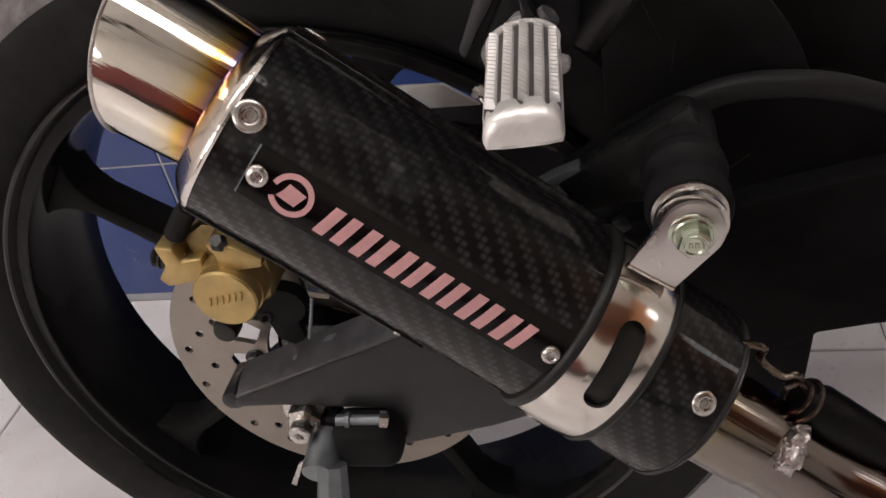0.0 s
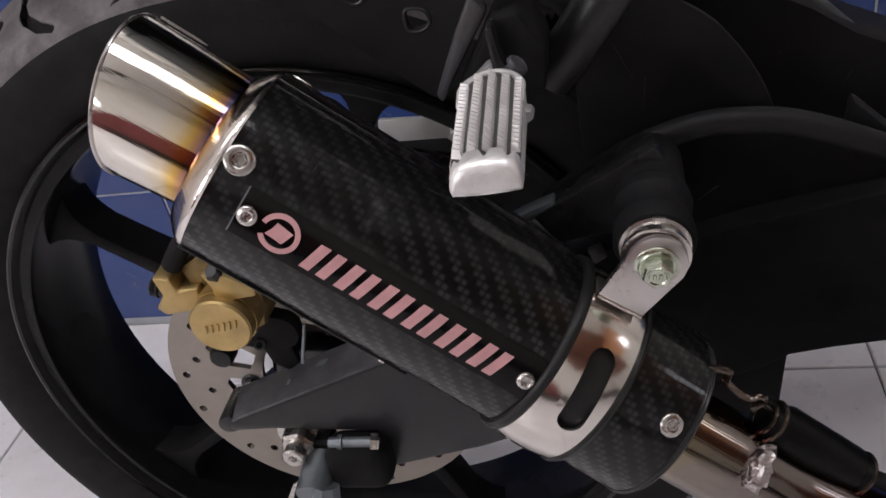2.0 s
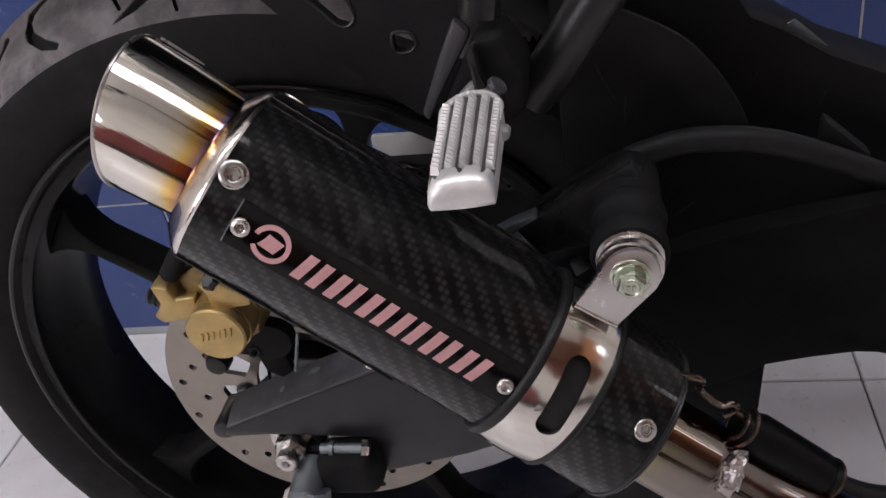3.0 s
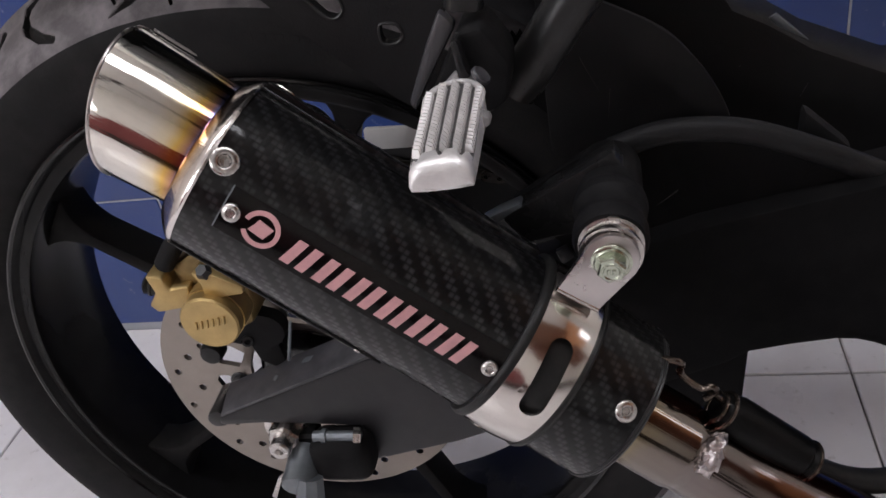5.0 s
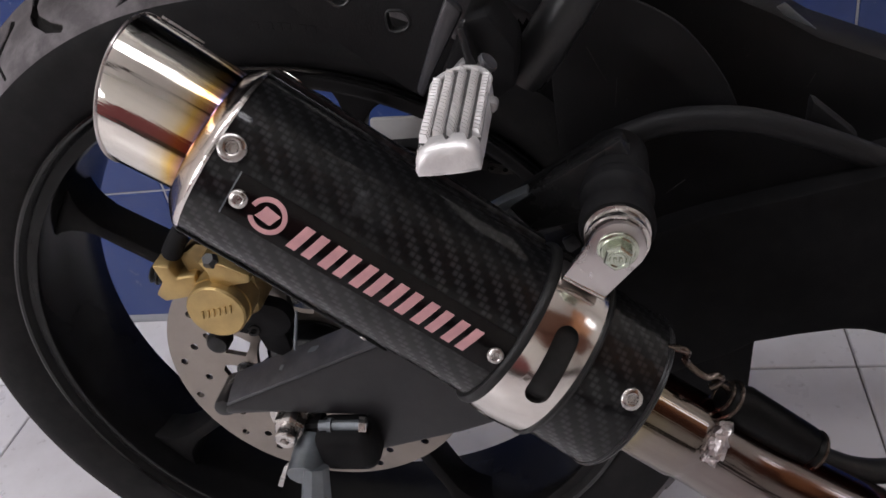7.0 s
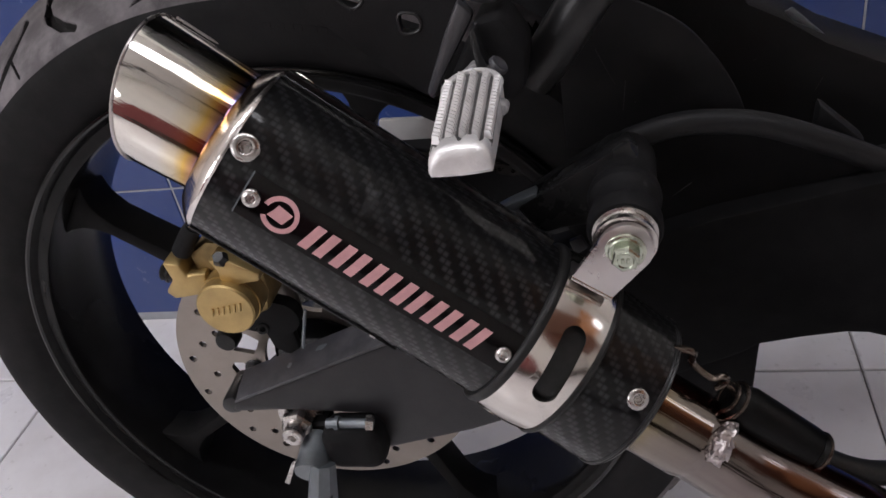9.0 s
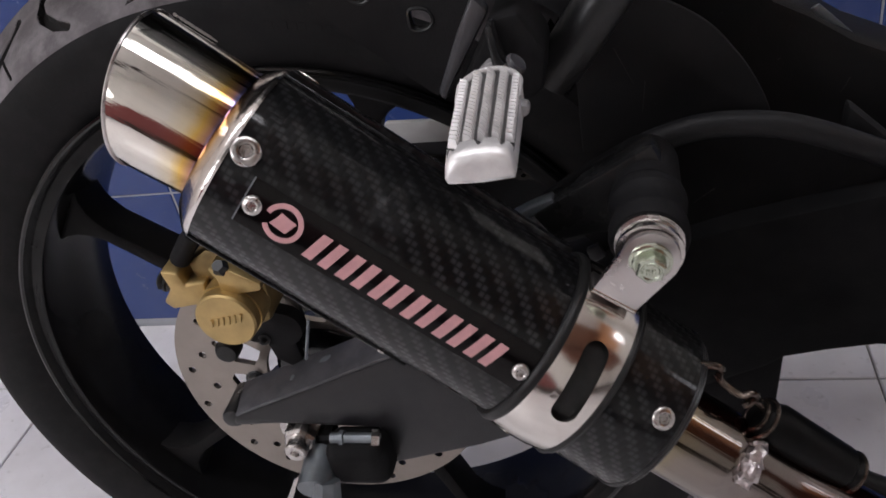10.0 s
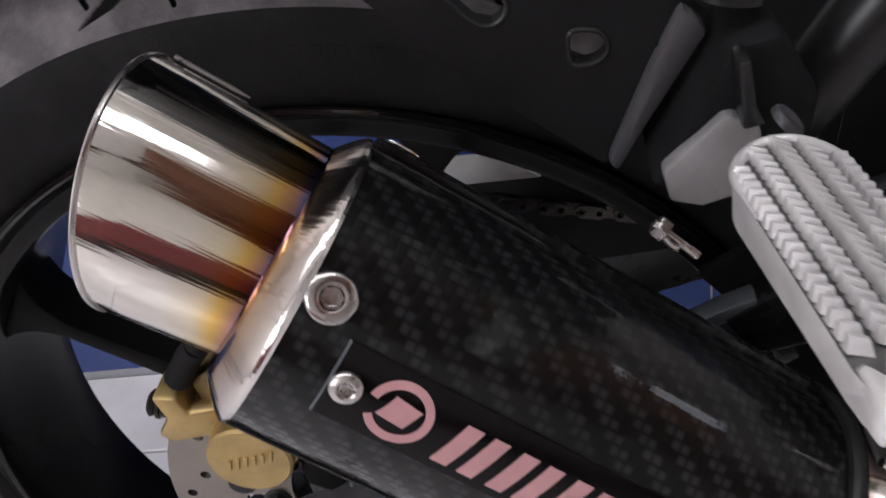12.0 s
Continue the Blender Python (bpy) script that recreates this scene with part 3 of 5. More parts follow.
for px, py, l in ((0.0166, -0.090, 0.0046), (-0.0071, -0.095, 0.0018)):
    bm = mapped(flat([(l * cos(t * pi / 6), 0.0021 * sin(t * pi / 6) * (1 + 0.3 * sin(t * 2.1))) for t in range(12)], (), 0.0003), lambda c: Vector((px + c.x * 0.92, py + c.y + c.x * 0.1, 0.3075 + (px + c.x * 0.92 + 0.050) * 0.4185 + 0.0031 + c.z + (py + c.y - ARM_Y) * 0.20)))
    part("scuff", bm, "grey_steel", arm, "pale scuff in the paint")
bm = side([tuple(p)[:2] for p in smoothline([(-0.0600, 0.3040, 0), (-0.0575, 0.3110, 0), (-0.0500, 0.3130, 0), (-0.0470, 0.3080, 0), (-0.0475, 0.3005, 0), (-0.0560, 0.2990, 0)], 4, True)], -0.107, 0.029, bevel=0.0015)
part("end_plate", bm, "frame", arm)
bm = socket_screw((-0.056, -0.093, 0.3065), (-1, -0.2, 0.1), 0.004, 0.003)
part("adjuster_screw", bm, "steel", arm)
# plate over the arm's forward part, blacker than the rest
bm = side([(0.165, 0.300), (0.165, 0.41), (0.26, 0.440), (0.40, 0.47), (0.62, 0.475), (0.62, 0.300), (0.420, 0.330), (0.362, 0.352), (0.3488, 0.3585), (0.3400, 0.3614), (0.3294, 0.3622), (0.3068, 0.3592), (0.2851, 0.3549), (0.2750, 0.3480)], ARM_Y - 0.003, 0.036, bevel=0.003)
part("arm_cover", bm, "cover_black", arm)
bm = side([(-0.03, 0.285), (0.02, 0.33), (0.11, 0.378), (0.30, 0.42), (0.62, 0.45), (0.62, 0.36), (0.30, 0.33), (0.05, 0.26)], 0.088, 0.03, bevel=0.003)
part("far_arm", bm, "frame", arm)
# pale guard bar over the chain, with the black guard plate under it
bm = side([(0.0475, 0.4320), (0.0482, 0.4400), (0.0500, 0.4412), (0.0840, 0.4396), (0.1060, 0.4230), (0.0590, 0.4240)], 0.0350, 0.004, bevel=0.0010)
part("guard_bar", bm, "pale_metal", arm, "pale grey metal bar above the chain")
bm = side([(0.000, 0.330), (0.006, 0.3960), (0.016, 0.4085), (0.030, 0.4095), (0.170, 0.4050), (0.30, 0.42), (0.30, 0.35), (0.12, 0.34)], 0.068, 0.006, bevel=0.001)
part("chain_guard", bm, "plastic", arm)
chain = tagged(new("chain"), "oily steel drive chain")
chain.parent = bike
link = None
for k in range(-5, 17):
    x = 0.0972 + 0.0105 * k
    z = 0.3886 - 0.0026 * k
    if link is None:
        bm = side(slot(-0.0050, 0, 0.0050, 0, 0.0042, 6), -0.001, 0.002, [circle(-0.0050, 0, 0.0018, 10), circle(0.0050, 0, 0.0018, 10)], bevel=0.0)
        ob = part("chain_link", bm, "oily_steel", chain)
        link = ob.data
    else:
        ob = new("chain_link", link)
        ob.parent = chain
    ob.matrix_basis = pose(x, 0.060 if k % 2 else 0.0625, z, 0, 14, 0)
# axle
bm = bmesh.new()
lathe(bm, ((0, 0), (0.0165, 0), (0.0165, 0.0022), (0, 0.0022)), (-0.0075, -0.1000, HUB.z - 0.0085), (0, -1, 0), 36)
hexhead(bm, (-0.0075, -0.1015, HUB.z - 0.0085), (0, -1, 0), 0.0118, 0.0125)
lathe(bm, ((0.0072, 0), (0.0072, 0.0085), (0.0062, 0.0097), (0.003, 0.0097), (0.0022, 0.007), (0, 0.007)), (-0.0075, -0.1135, HUB.z - 0.0085), (0, -1, 0), 28)
axle = part("axle", bm, "steel", arm, "bright steel axle nut and axle end")
bm = bmesh.new()
sweep(bm, [(0.017, -0.1165, 0.2990), (0.049, -0.1165, 0.2990)], 0.0036, 16)
lathe(bm, ((0, 0), (0.0050, 0), (0.0050, 0.003), (0, 0.003)), (0.023, -0.1165, 0.2990), (1, 0, 0), 24)
adjuster = part("adjuster_bolt", bm, "grey_steel", arm, "dull steel chain adjuster bolt")
bm = bmesh.new()
hexhead(bm, (0.044, -0.1165, 0.2990), (1, 0.15, -0.2), 0.0058, 0.005)
part("lock_nut", bm, "steel", adjuster, "bright steel lock nut")
bm = bmesh.new()
box(bm, 0.012, 0.0535, -0.128, -0.100, 0.264, 0.2985)
bmesh.ops.bevel(bm, geom=bm.edges[:], offset=0.010, segments=5, profile=0.5, affect="EDGES", clamp_overlap=True)
box(bm, -0.012, 0.014, -0.110, -0.095, 0.27, 0.292, 0.002)
part("axle_block", bm, "dull_black", arm)
bm = bmesh.new()
sweep(bm, [(0.004, -0.108, 0.2760), (0.004, -0.134, 0.2700)], 0.012, 24)
sweep(bm, [(0.012, -0.130, 0.2760), (0.009, -0.142, 0.2500), (0.006, -0.152, 0.215)], lambda t: 0.0088 + 0.004 * t, 8)
part("stand_bobbin", bm, "grey_steel", arm, "grey steel support pin")
bm = side([(-0.0085, 0.2785), (-0.0035, 0.2830), (-0.0155, 0.2580), (-0.0185, 0.2600)], -0.1335, 0.002, bevel=0.0004)
part("lock_tab", bm, "steel", arm)

# silencer frame: along the axis from a middle point
AXP, AXD = Vector((0.12, -0.1812, 0.477)), Vector((0.7611, -0.0544, -0.6464)).normalized()
AXU = Vector((-0.04144, -0.99852, 0.0352)).normalized()
AXW = AXD.cross(AXU)
RC = 0.0390


def can_at(ang, s, r):
    """A point by degrees round the silencer (0 outwards, minus is upwards), metres along it, and radius."""
    g = radians(ang)
    return AXP + AXD * s + r * (cos(g) * AXU + sin(g) * AXW)


def wrapped(outer, holes, r, thick, step=5.0):
    """A plate bent round the silencer; outlines in (degrees, metres)."""
    bm = flat(outer, holes, thick, 0.0)
    lo, hi = min(p[0] for p in outer), max(p[0] for p in outer)
    k = math.ceil(lo / step)
    while k * step < hi:
        bmesh.ops.bisect_plane(bm, geom=bm.verts[:] + bm.edges[:] + bm.faces[:], plane_co=(k * step, 0, 0), plane_no=(1, 0, 0))
        k += 1
    return mapped(bm, lambda c: can_at(c.x, c.y, r + c.z))


def turned(profile, n=96, closed=False):
    bm = bmesh.new()
    lathe(bm, [(r, s) for r, s in profile], AXP, AXD, n, closed, u=AXU)
    return bm


def with_uv(bm, fn):
    """Maps each corner from its place round and along the silencer."""
    lay = bm.loops.layers.uv.new("UVMap")
    for f in bm.faces:
        cs = []
        for lp in f.loops:
            d = lp.vert.co - AXP
            cs.append([math.atan2(d.dot(AXW), d.dot(AXU)), d.dot(AXD)])
        if max(c[0] for c in cs) - min(c[0] for c in cs) > pi:
            for c in cs:
                if c[0] < 0:
                    c[0] += 2 * pi
        for lp, c in zip(f.loops, cs):
            lp[lay].uv = fn(*c)
    return bm


def lumpy(s, ang):
    """The hand-laid carbon skin is slightly uneven."""
    return 0.0003 * noise.noise(Vector((s * 60, cos(ang) * 2.2, sin(ang) * 2.2)))


bm = turned([(RC - 0.002, -0.088)] + [(RC, -0.088 + 0.21 * i / 60) for i in range(61)] + [(RC - 0.0012, 0.1232), (RC - 0.004, 0.1235), (0.0200, 0.1235)], 144)
with_uv(bm, lambda a, s: (a * RC, s))
for v in bm.verts:
    d = v.co - AXP
    s = d.dot(AXD)
    rad = d - AXD * s
    if rad.length > RC - 0.0005:
        v.co += rad.normalized() * lumpy(s, math.atan2(rad.dot(AXW), rad.dot(AXU)))
silencer = part("silencer", bm, "carbon", bike, "short round carbon fibre silencer can")
bm = wrapped([(-140, -0.0855), (-107, -0.0855), (-106, 0.0520), (-140, 0.0520)], (), RC - 0.0002, 0.0032, 4.0)
part("overlap", with_uv(bm, lambda a, s: (a * RC, s)), "carbon", silencer)
# seam along the underside and a thin rim at the inlet end
bm = wrapped([(44, -0.088), (58, -0.088), (58, 0.0140), (50, 0.0185), (44, 0.0120)], (), RC - 0.0002, 0.0013)
part("seam", with_uv(bm, lambda a, s: (a * RC, s)), "carbon", silencer)
for s in (0.006,):
    part("rivet", socket_screw(can_at(45, s, RC + 0.0008), can_at(45, 0, 1) - AXP, 0.0017, 0.0011), "steel", silencer)
bm = wrapped([(-106, -0.088), (-100, -0.088), (-100, 0.054), (-106, 0.054)], (), RC - 0.0002, 0.0011)
part("seam", with_uv(bm, lambda a, s: (a * RC, s)), "carbon", silencer)
for a0, s0, s1 in ((44.5, -0.087, 0.011), (-104, -0.086, -0.035)):
    bm = bmesh.new()
    sweep(bm, [can_at(a0, s0 + (s1 - s0) * k / 24, RC + 0.0007 + 0.0002 * noise.noise(Vector((k * 0.4, a0, 0)))) for k in range(25)], lambda q: 0.0007 * min(1, 6 * (1 - q) + 0.2), 8)
    part("seam_bead", bm, "frame", silencer)
# small chrome bead added as the glint on the ridge
for s0, s1 in ((-0.0835, -0.0745),):
    bm = bmesh.new()
    sweep(bm, [can_at(-119, s0 + (s1 - s0) * k / 8, RC + 0.0031) for k in range(9)], lambda q: 0.0007 * min(1, 0.3 + 4 * q, 0.3 + 4 * (1 - q)), 8)
    part("ridge_wire", bm, "chrome", silencer)
bm = turned([(RC - 0.003, 0.1208), (RC + 0.0004, 0.1210), (RC + 0.0007, 0.1218), (RC + 0.0002, 0.1226), (RC + 0.0005, 0.1232), (RC - 0.0004, 0.1242), (RC - 0.004, 0.1242)])
part("inlet_rim", bm, "frame", silencer)
# end ring
bm = turned([(RC - 0.001, -0.0860), (RC + 0.0009, -0.0862), (RC + 0.0013, -0.0871), (RC + 0.0011, -0.0881), (RC + 0.0004, -0.0889), (0.0386, -0.0899), (0.0369, -0.0914), (0.0351, -0.0930), (0.0334, -0.0944), (0.0319, -0.0955), (0.0300, -0.0960), (0.0260, -0.0960)], 128)
part("end_ring", with_uv(bm, lambda a, s: (a / 6.2832, min(1, max(0, (s + 0.0960) / 0.0095)))), "burnt_ring", silencer, "polished steel end ring")
# slash cut tip
def mouth_at(ang):
    return -0.1318 - 0.0079 * cos(radians(ang + 125)) - 0.0073 * cos(radians(ang + 35))


bm = bmesh.new()
off = (can_at(-125, 0, 1) - AXP) * 0.0024 + (can_at(-35, 0, 1) - AXP) * 0.0008
tip_prof = [(0.0297, 1.0), (0.0299, 0.8), (0.0301, 0.55), (0.0304, 0.25), (0.0307, 0.0), (0.0305, -0.012), (0.0298, -0.012), (0.0295, 0.02), (0.0275, 0.5), (0.0268, 1.0), (0.0268, 1.8)]
n, rings = 128, []
for r, k in tip_prof:
    ring = []
    for i in range(n):
        ang = 360 * i / n
        mouth = mouth_at(ang)
        ring.append(bm.verts.new(can_at(ang, mouth + (-0.0948 - mouth) * k, r) + off * (1 + 0.5 * min(k, 1.0))))
    rings.append(ring)
lay = bm.loops.layers.uv.new("UVMap")
ks = [k for _, k in tip_prof]
for (p, q), (k0, k1) in zip(zip(rings, rings[1:]), zip(ks, ks[1:])):
    for i in range(n):
        j = (i + 1) % n
        f = bm.faces.new((p[i], p[j], q[j], q[i]))
        for lp, uvv in zip(f.loops, ((i / n, k0), ((i + 1) / n, k0), ((i + 1) / n, k1), (i / n, k1))):
            lp[lay].uv = uvv
part("tip", bm, "burnt_tip", silencer, "polished steel tip with gold and blue heat colours")
bm = bmesh.new()
lip = [can_at(a0, mouth_at(a0) - 0.0002, 0.0305) + off for a0 in range(0, 361, 3)]
sweep(bm, lip, 0.0008, 8, False)
part("rolled_lip", bm, "brushed", silencer)
bm = bmesh.new()
sweep(bm, [can_at(-127, -0.1390 + 0.0205 * k / 8, 0.0346) for k in range(9)], lambda q: 0.0006 * min(1, 0.4 + 3 * (1 - q)), 10)
part("tip_weld", bm, "brushed", silencer)
bm = turned([(0.031, -0.07), (0.0, -0.07)], 48)
part("inner_plate", bm, "frame", silencer)
# badge with plain shapes
bm = wrapped([(-31, -0.0725), (-2.5, -0.0725), (-2.5, 0.060), (-31, 0.060)], (), RC + 0.0002, 0.0006)
badge = part("badge", bm, "badge", bike, "black badge plate with a pink emblem and pink bars")
# thin pale strip stands for the glint along the badge's end
part("badge_edge", wrapped([(-31, -0.0731), (-2.5, -0.0731), (-2.5, -0.0725), (-31, -0.0725)], (), RC + 0.0002, 0.0007), "grey_steel", badge)
BR = RC + 0.0008
ring_o = [(-16.5 + 11.4 * cos(radians(t)), -0.0555 + 0.0080 * sin(radians(t))) for t in range(-60, 261, 10)]
ring_i = [(-16.5 + 8.4 * cos(radians(t)), -0.0555 + 0.0060 * sin(radians(t))) for t in range(260, -61, -10)]
part("emblem_ring", wrapped(ring_o + ring_i, (), BR, 0.0004), "pink", badge)
part("emblem_bar", wrapped([(-21.5, -0.0578), (-20.0, -0.0508), (-15.5, -0.0520), (-12.0, -0.0530), (-13.0, -0.0602), (-17.0, -0.0588)], (), BR, 0.0004), "pink", badge)
for k in range(6):
    s0 = -0.0425 + 0.0147 * k
    for d0, d1 in ((0.0, 0.0042), (0.0070, 0.0110)):
        part("badge_bar", wrapped([(-6.3, s0 + d0 - 0.0012), (-6.3, s0 + d1 - 0.0012), (-23.5, s0 + d1 + 0.0022), (-23.5, s0 + d0 + 0.0022)], (), BR, 0.0004), "pink", badge)
for ang, s, r in ((-39.8, -0.0809, 0.0060), (-16.4, -0.0687, 0.0040), (-14.9, 0.0533, 0.0036), (-35.3, 0.1133, 0.0050)):
    o = can_at(ang, s, RC - 0.0002 + (0.0008 if r < 0.0045 else 0))
    ax = can_at(ang, 0, 1) - AXP
    part("screw", socket_screw(o, ax, r, 0.0024 if ang > -100 else 0.0042), "steel", silencer, "steel button head screw")
# clamp with rubber strip
bm = turned([(RC, 0.0570), (RC + 0.0016, 0.0572), (RC + 0.0026, 0.0582), (RC + 0.0030, 0.0597), (RC + 0.0026, 0.0612), (RC + 0.0014, 0.0622), (RC, 0.0625)])
part("rubber_strip", bm, "hose", silencer)
deg = 180 / (pi * 0.0404)
slot_deg = [(x * deg, s) for x, s in slot(-0.0320, 0.0744, -0.0070, 0.0770, 0.0054, 10)]
hole2 = [(46 + 8 * cos(t * pi / 8), 0.0695 + 0.0032 * sin(t * pi / 8)) for t in range(16)]
bm = flat([(-225, 0.0615), (96, 0.0615), (96, 0.0880), (-225, 0.0880)], [slot_deg, hole2], 0.0016)
for k in range(-56, 24):
    bmesh.ops.bisect_plane(bm, geom=bm.verts[:] + bm.edges[:] + bm.faces[:], plane_co=(k * 4.0, 0, 0), plane_no=(1, 0, 0))
for k in range(1, 8):
    bmesh.ops.bisect_plane(bm, geom=bm.verts[:] + bm.edges[:] + bm.faces[:], plane_co=(0, 0.0615 + 0.0265 * k / 8, 0), plane_no=(0, 1, 0))
mapped(bm, lambda c: can_at(c.x, c.y, RC + 0.0006 + c.z + 0.0013 * (1 - ((c.y - 0.07475) / 0.01325) ** 2)))
clamp = part("clamp", bm, "chrome", bike, "polished steel silencer clamp with a slot")
bm = turned([(RC + 0.0002, 0.0868), (RC + 0.0028, 0.0872), (RC + 0.0032, 0.0886), (RC + 0.0026, 0.0898), (RC + 0.0002, 0.0902)])
part("clamp_edge", bm, "hose", clamp)
# dark sheet under the clamp, behind the slot
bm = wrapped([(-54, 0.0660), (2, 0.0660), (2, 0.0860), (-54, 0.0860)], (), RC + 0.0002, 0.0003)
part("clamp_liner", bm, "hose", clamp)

# clamp tab and mounting bolt
BOLT = Vector((0.2175, -0.190, 0.4815))
end = [(BOLT.x + 0.0118 * cos(t), BOLT.z + 0.0118 * sin(t)) for t in [radians(-35 + 180 * i / 14) for i in range(15)]]
bm = side([(0.2105, 0.4593)] + end + [(0.1944, 0.4714)], -0.1915, 0.003, bevel=0.0006)


def tilted(c):
    """The tab leans out towards its fold, which stands proud of the clamp."""
    d = (BOLT.x - c.x) * 0.60 + (BOLT.z - c.z) * 0.80
    return c + Vector((0, -0.0060 * (d + 0.0118) / 0.0348, 0))


mapped(bm, tilted)
part("tab", bm, "brushed", clamp, "bent brushed steel tab")
bm = bmesh.new()
sweep(bm, [(0.1944, -0.1964, 0.4714), (0.2025, -0.1964, 0.4652), (0.2105, -0.1964, 0.4592)], 0.0013, 12)
part("tab_fold", bm, "chrome", clamp)
bm = side([(0.1944, 0.4714), (0.2105, 0.4592), (0.2097, 0.4578), (0.1936, 0.4700)], -0.1960, 0.012, bevel=0.0004)
part("tab_return", bm, "brushed", clamp)
bm = bmesh.new()
lathe(bm, ((0.0, 0.0), (0.0086, 0), (0.0086, 0.0010), (0.0080, 0.0014), (0.0, 0.0014)), (BOLT.x, -0.1932, BOLT.z), (0, -1, 0), 36)
hexhead(bm, (BOLT.x, -0.1944, BOLT.z), (0, -1, 0), 0.0061, 0.0050, 0.0073, 0.0012)
lathe(bm, ((0.0, 0.0004), (0.0030, 0.0004), (0.0036, 0.0010), (0.0041, 0.0009), (0.0045, 0.0)), (BOLT.x, -0.2001, BOLT.z), (0, -1, 0), 36)
bolt = part("bolt", bm, "zinc", clamp, "zinc plated hexagon bolt")
bm = bmesh.new()
for dx in (-0.0011, 0.0011):
    box(bm, BOLT.x + dx - 0.0007, BOLT.x + dx + 0.0007, -0.2012, -0.2002, BOLT.z - 0.0012, BOLT.z + 0.0012, 0.0003)
part("bolt_mark", bm, "zinc", clamp)
bm = bmesh.new()
lathe(bm, ((0, 0), (0.0140, 0), (0.0140, 0.0012), (0.0126, 0.0017), (0.0126, 0.0052), (0.0134, 0.0058), (0.0134, 0.0078), (0, 0.0078)), (BOLT.x, -0.1805, BOLT.z), (0, -1, 0), 48)
part("bushing", bm, "steel", clamp, "steel collar")
bm = bmesh.new()
lathe(bm, ((0.0, 0), (0.0150, 0), (0.0164, 0.002), (0.0168, 0.005), (0.0164, 0.009), (0.0146, 0.011), (0.0140, 0.014), (0.0140, 0.019), (0.0146, 0.022), (0.0162, 0.024), (0.0164, 0.030), (0.0152, 0.033), (0, 0.033)), (BOLT.x, -0.1475, BOLT.z), (0, -1, 0), 40)
part("rubber_bush", bm, "dull_black", clamp)

# header pipe with its weld
def pipe_at(s, k):
    return AXP + AXD * s + (can_at(55, 0, 1) - AXP) * k


pipe_pts = smoothline([pipe_at(0.100, 0.0032), pipe_at(0.125, 0.0030), pipe_at(0.150, 0.0026), pipe_at(0.170, 0.0022), pipe_at(0.200, 0.0018), Vector((0.310, -0.196, 0.3215)), Vector((0.345, -0.19, 0.296)), Vector((0.42, -0.18, 0.272)), Vector((0.62, -0.15, 0.262))], 8)
bm = bmesh.new()
rings = sweep(bm, pipe_pts, lambda t: 0.0218 if t < 0.34 else 0.0209, 48)
lay = bm.loops.layers.uv.new("UVMap")
where = {v: i / (len(rings) - 1) for i, ring in enumerate(rings) for v in ring}
for ring in rings:
    mid = sum((v.co for v in ring), Vector()) / len(ring)
    for v in ring:
        d = v.co - mid
        for lp in v.link_loops:
            lp[lay].uv = (math.atan2(d.dot(AXW), d.dot(AXU)) / 6.2832, where[v])
pipe = part("exhaust_pipe", bm, "burnt_pipe", bike, "heat stained steel exhaust pipe")
bm = bmesh.new()
wd = []
for k in range(61):
    g = radians(-80 + 60 * k / 60)
    along = 0.168 + 0.0050 * noise.noise(Vector((k * 0.11, 5, 0))) + 0.0024 * noise.noise(Vector((k * 0.43, 2, 0)))
    wd.append(pipe_at(along, 0.0022) + 0.0214 * (cos(g) * AXU + sin(g) * AXW))
sweep(bm, wd, lambda q: (0.0036 + 0.0020 * noise.noise(Vector((q * 8, 3, 0)))) * min(1, 0.15 + 6 * q, 0.15 + 6 * (1 - q)), 20)
for v in bm.verts:
    v.co += 0.0019 * noise.noise_vector(v.co * 260) + 0.0007 * noise.noise_vector(v.co * 900)
part("weld", bm, "weld", pipe, "lumpy bright weld bead")
bm = turned([(0.0200, 0.1215), (0.0250, 0.1218), (0.0258, 0.1240), (0.0248, 0.1262), (0.0215, 0.1275), (0.0200, 0.1275)], 64)
bm.transform(Matrix.Translation((can_at(55, 0, 1) - AXP) * 0.0031))
part("pipe_collar", with_uv(bm, lambda a, s: (a, 0.05)), "burnt_pipe", pipe)
# retaining spring with its rubber sleeve and hooks
SA, SB = Vector((0.2650, -0.186, 0.3855)), Vector((0.3040, -0.186, 0.3500))
bm = bmesh.new()
dv = (SB - SA)
sweep(bm, [SA + dv * t for t in (-0.13, -0.04, 0.08, 0.82, 0.86, 0.90, 0.93, 0.96, 1.0)], lambda t: (0.0066, 0.0090, 0.0110, 0.0108, 0.0090, 0.0102, 0.0086, 0.0094, 0.0064)[round(t * 8)], 20)
spring = part("spring_sleeve", bm, "sleeve", bike, "black rubber sleeve over a retaining spring")
bm = bmesh.new()
sweep(bm, smoothline([can_at(-82, 0.119, 0.036), can_at(-82, 0.128, 0.0415), (0.2440, -0.188, 0.4140), (0.2520, -0.190, 0.4065), (0.2575, -0.191, 0.4080), (0.2590, -0.1895, 0.4030), (0.2545, -0.189, 0.3985)], 6), 0.0017, 10)
sweep(bm, smoothline([(0.2560, -0.189, 0.4020), (0.2610, -0.187, 0.3970), SA + dv * 0.03], 5), 0.0016, 10)
part("front_hook", bm, "wire", spring)
for q, r in ((-0.12, 0.0072), (-0.055, 0.0094), (0.92, 0.0100)):
    bm = bmesh.new()
    lathe(bm, [(r + 0.0011 * cos(2 * pi * k / 8), 0.0011 * sin(2 * pi * k / 8)) for k in range(8)], SA + dv * q, dv, 24, closed=True)
    part("coil", bm, "wire", spring)
bm = bmesh.new()
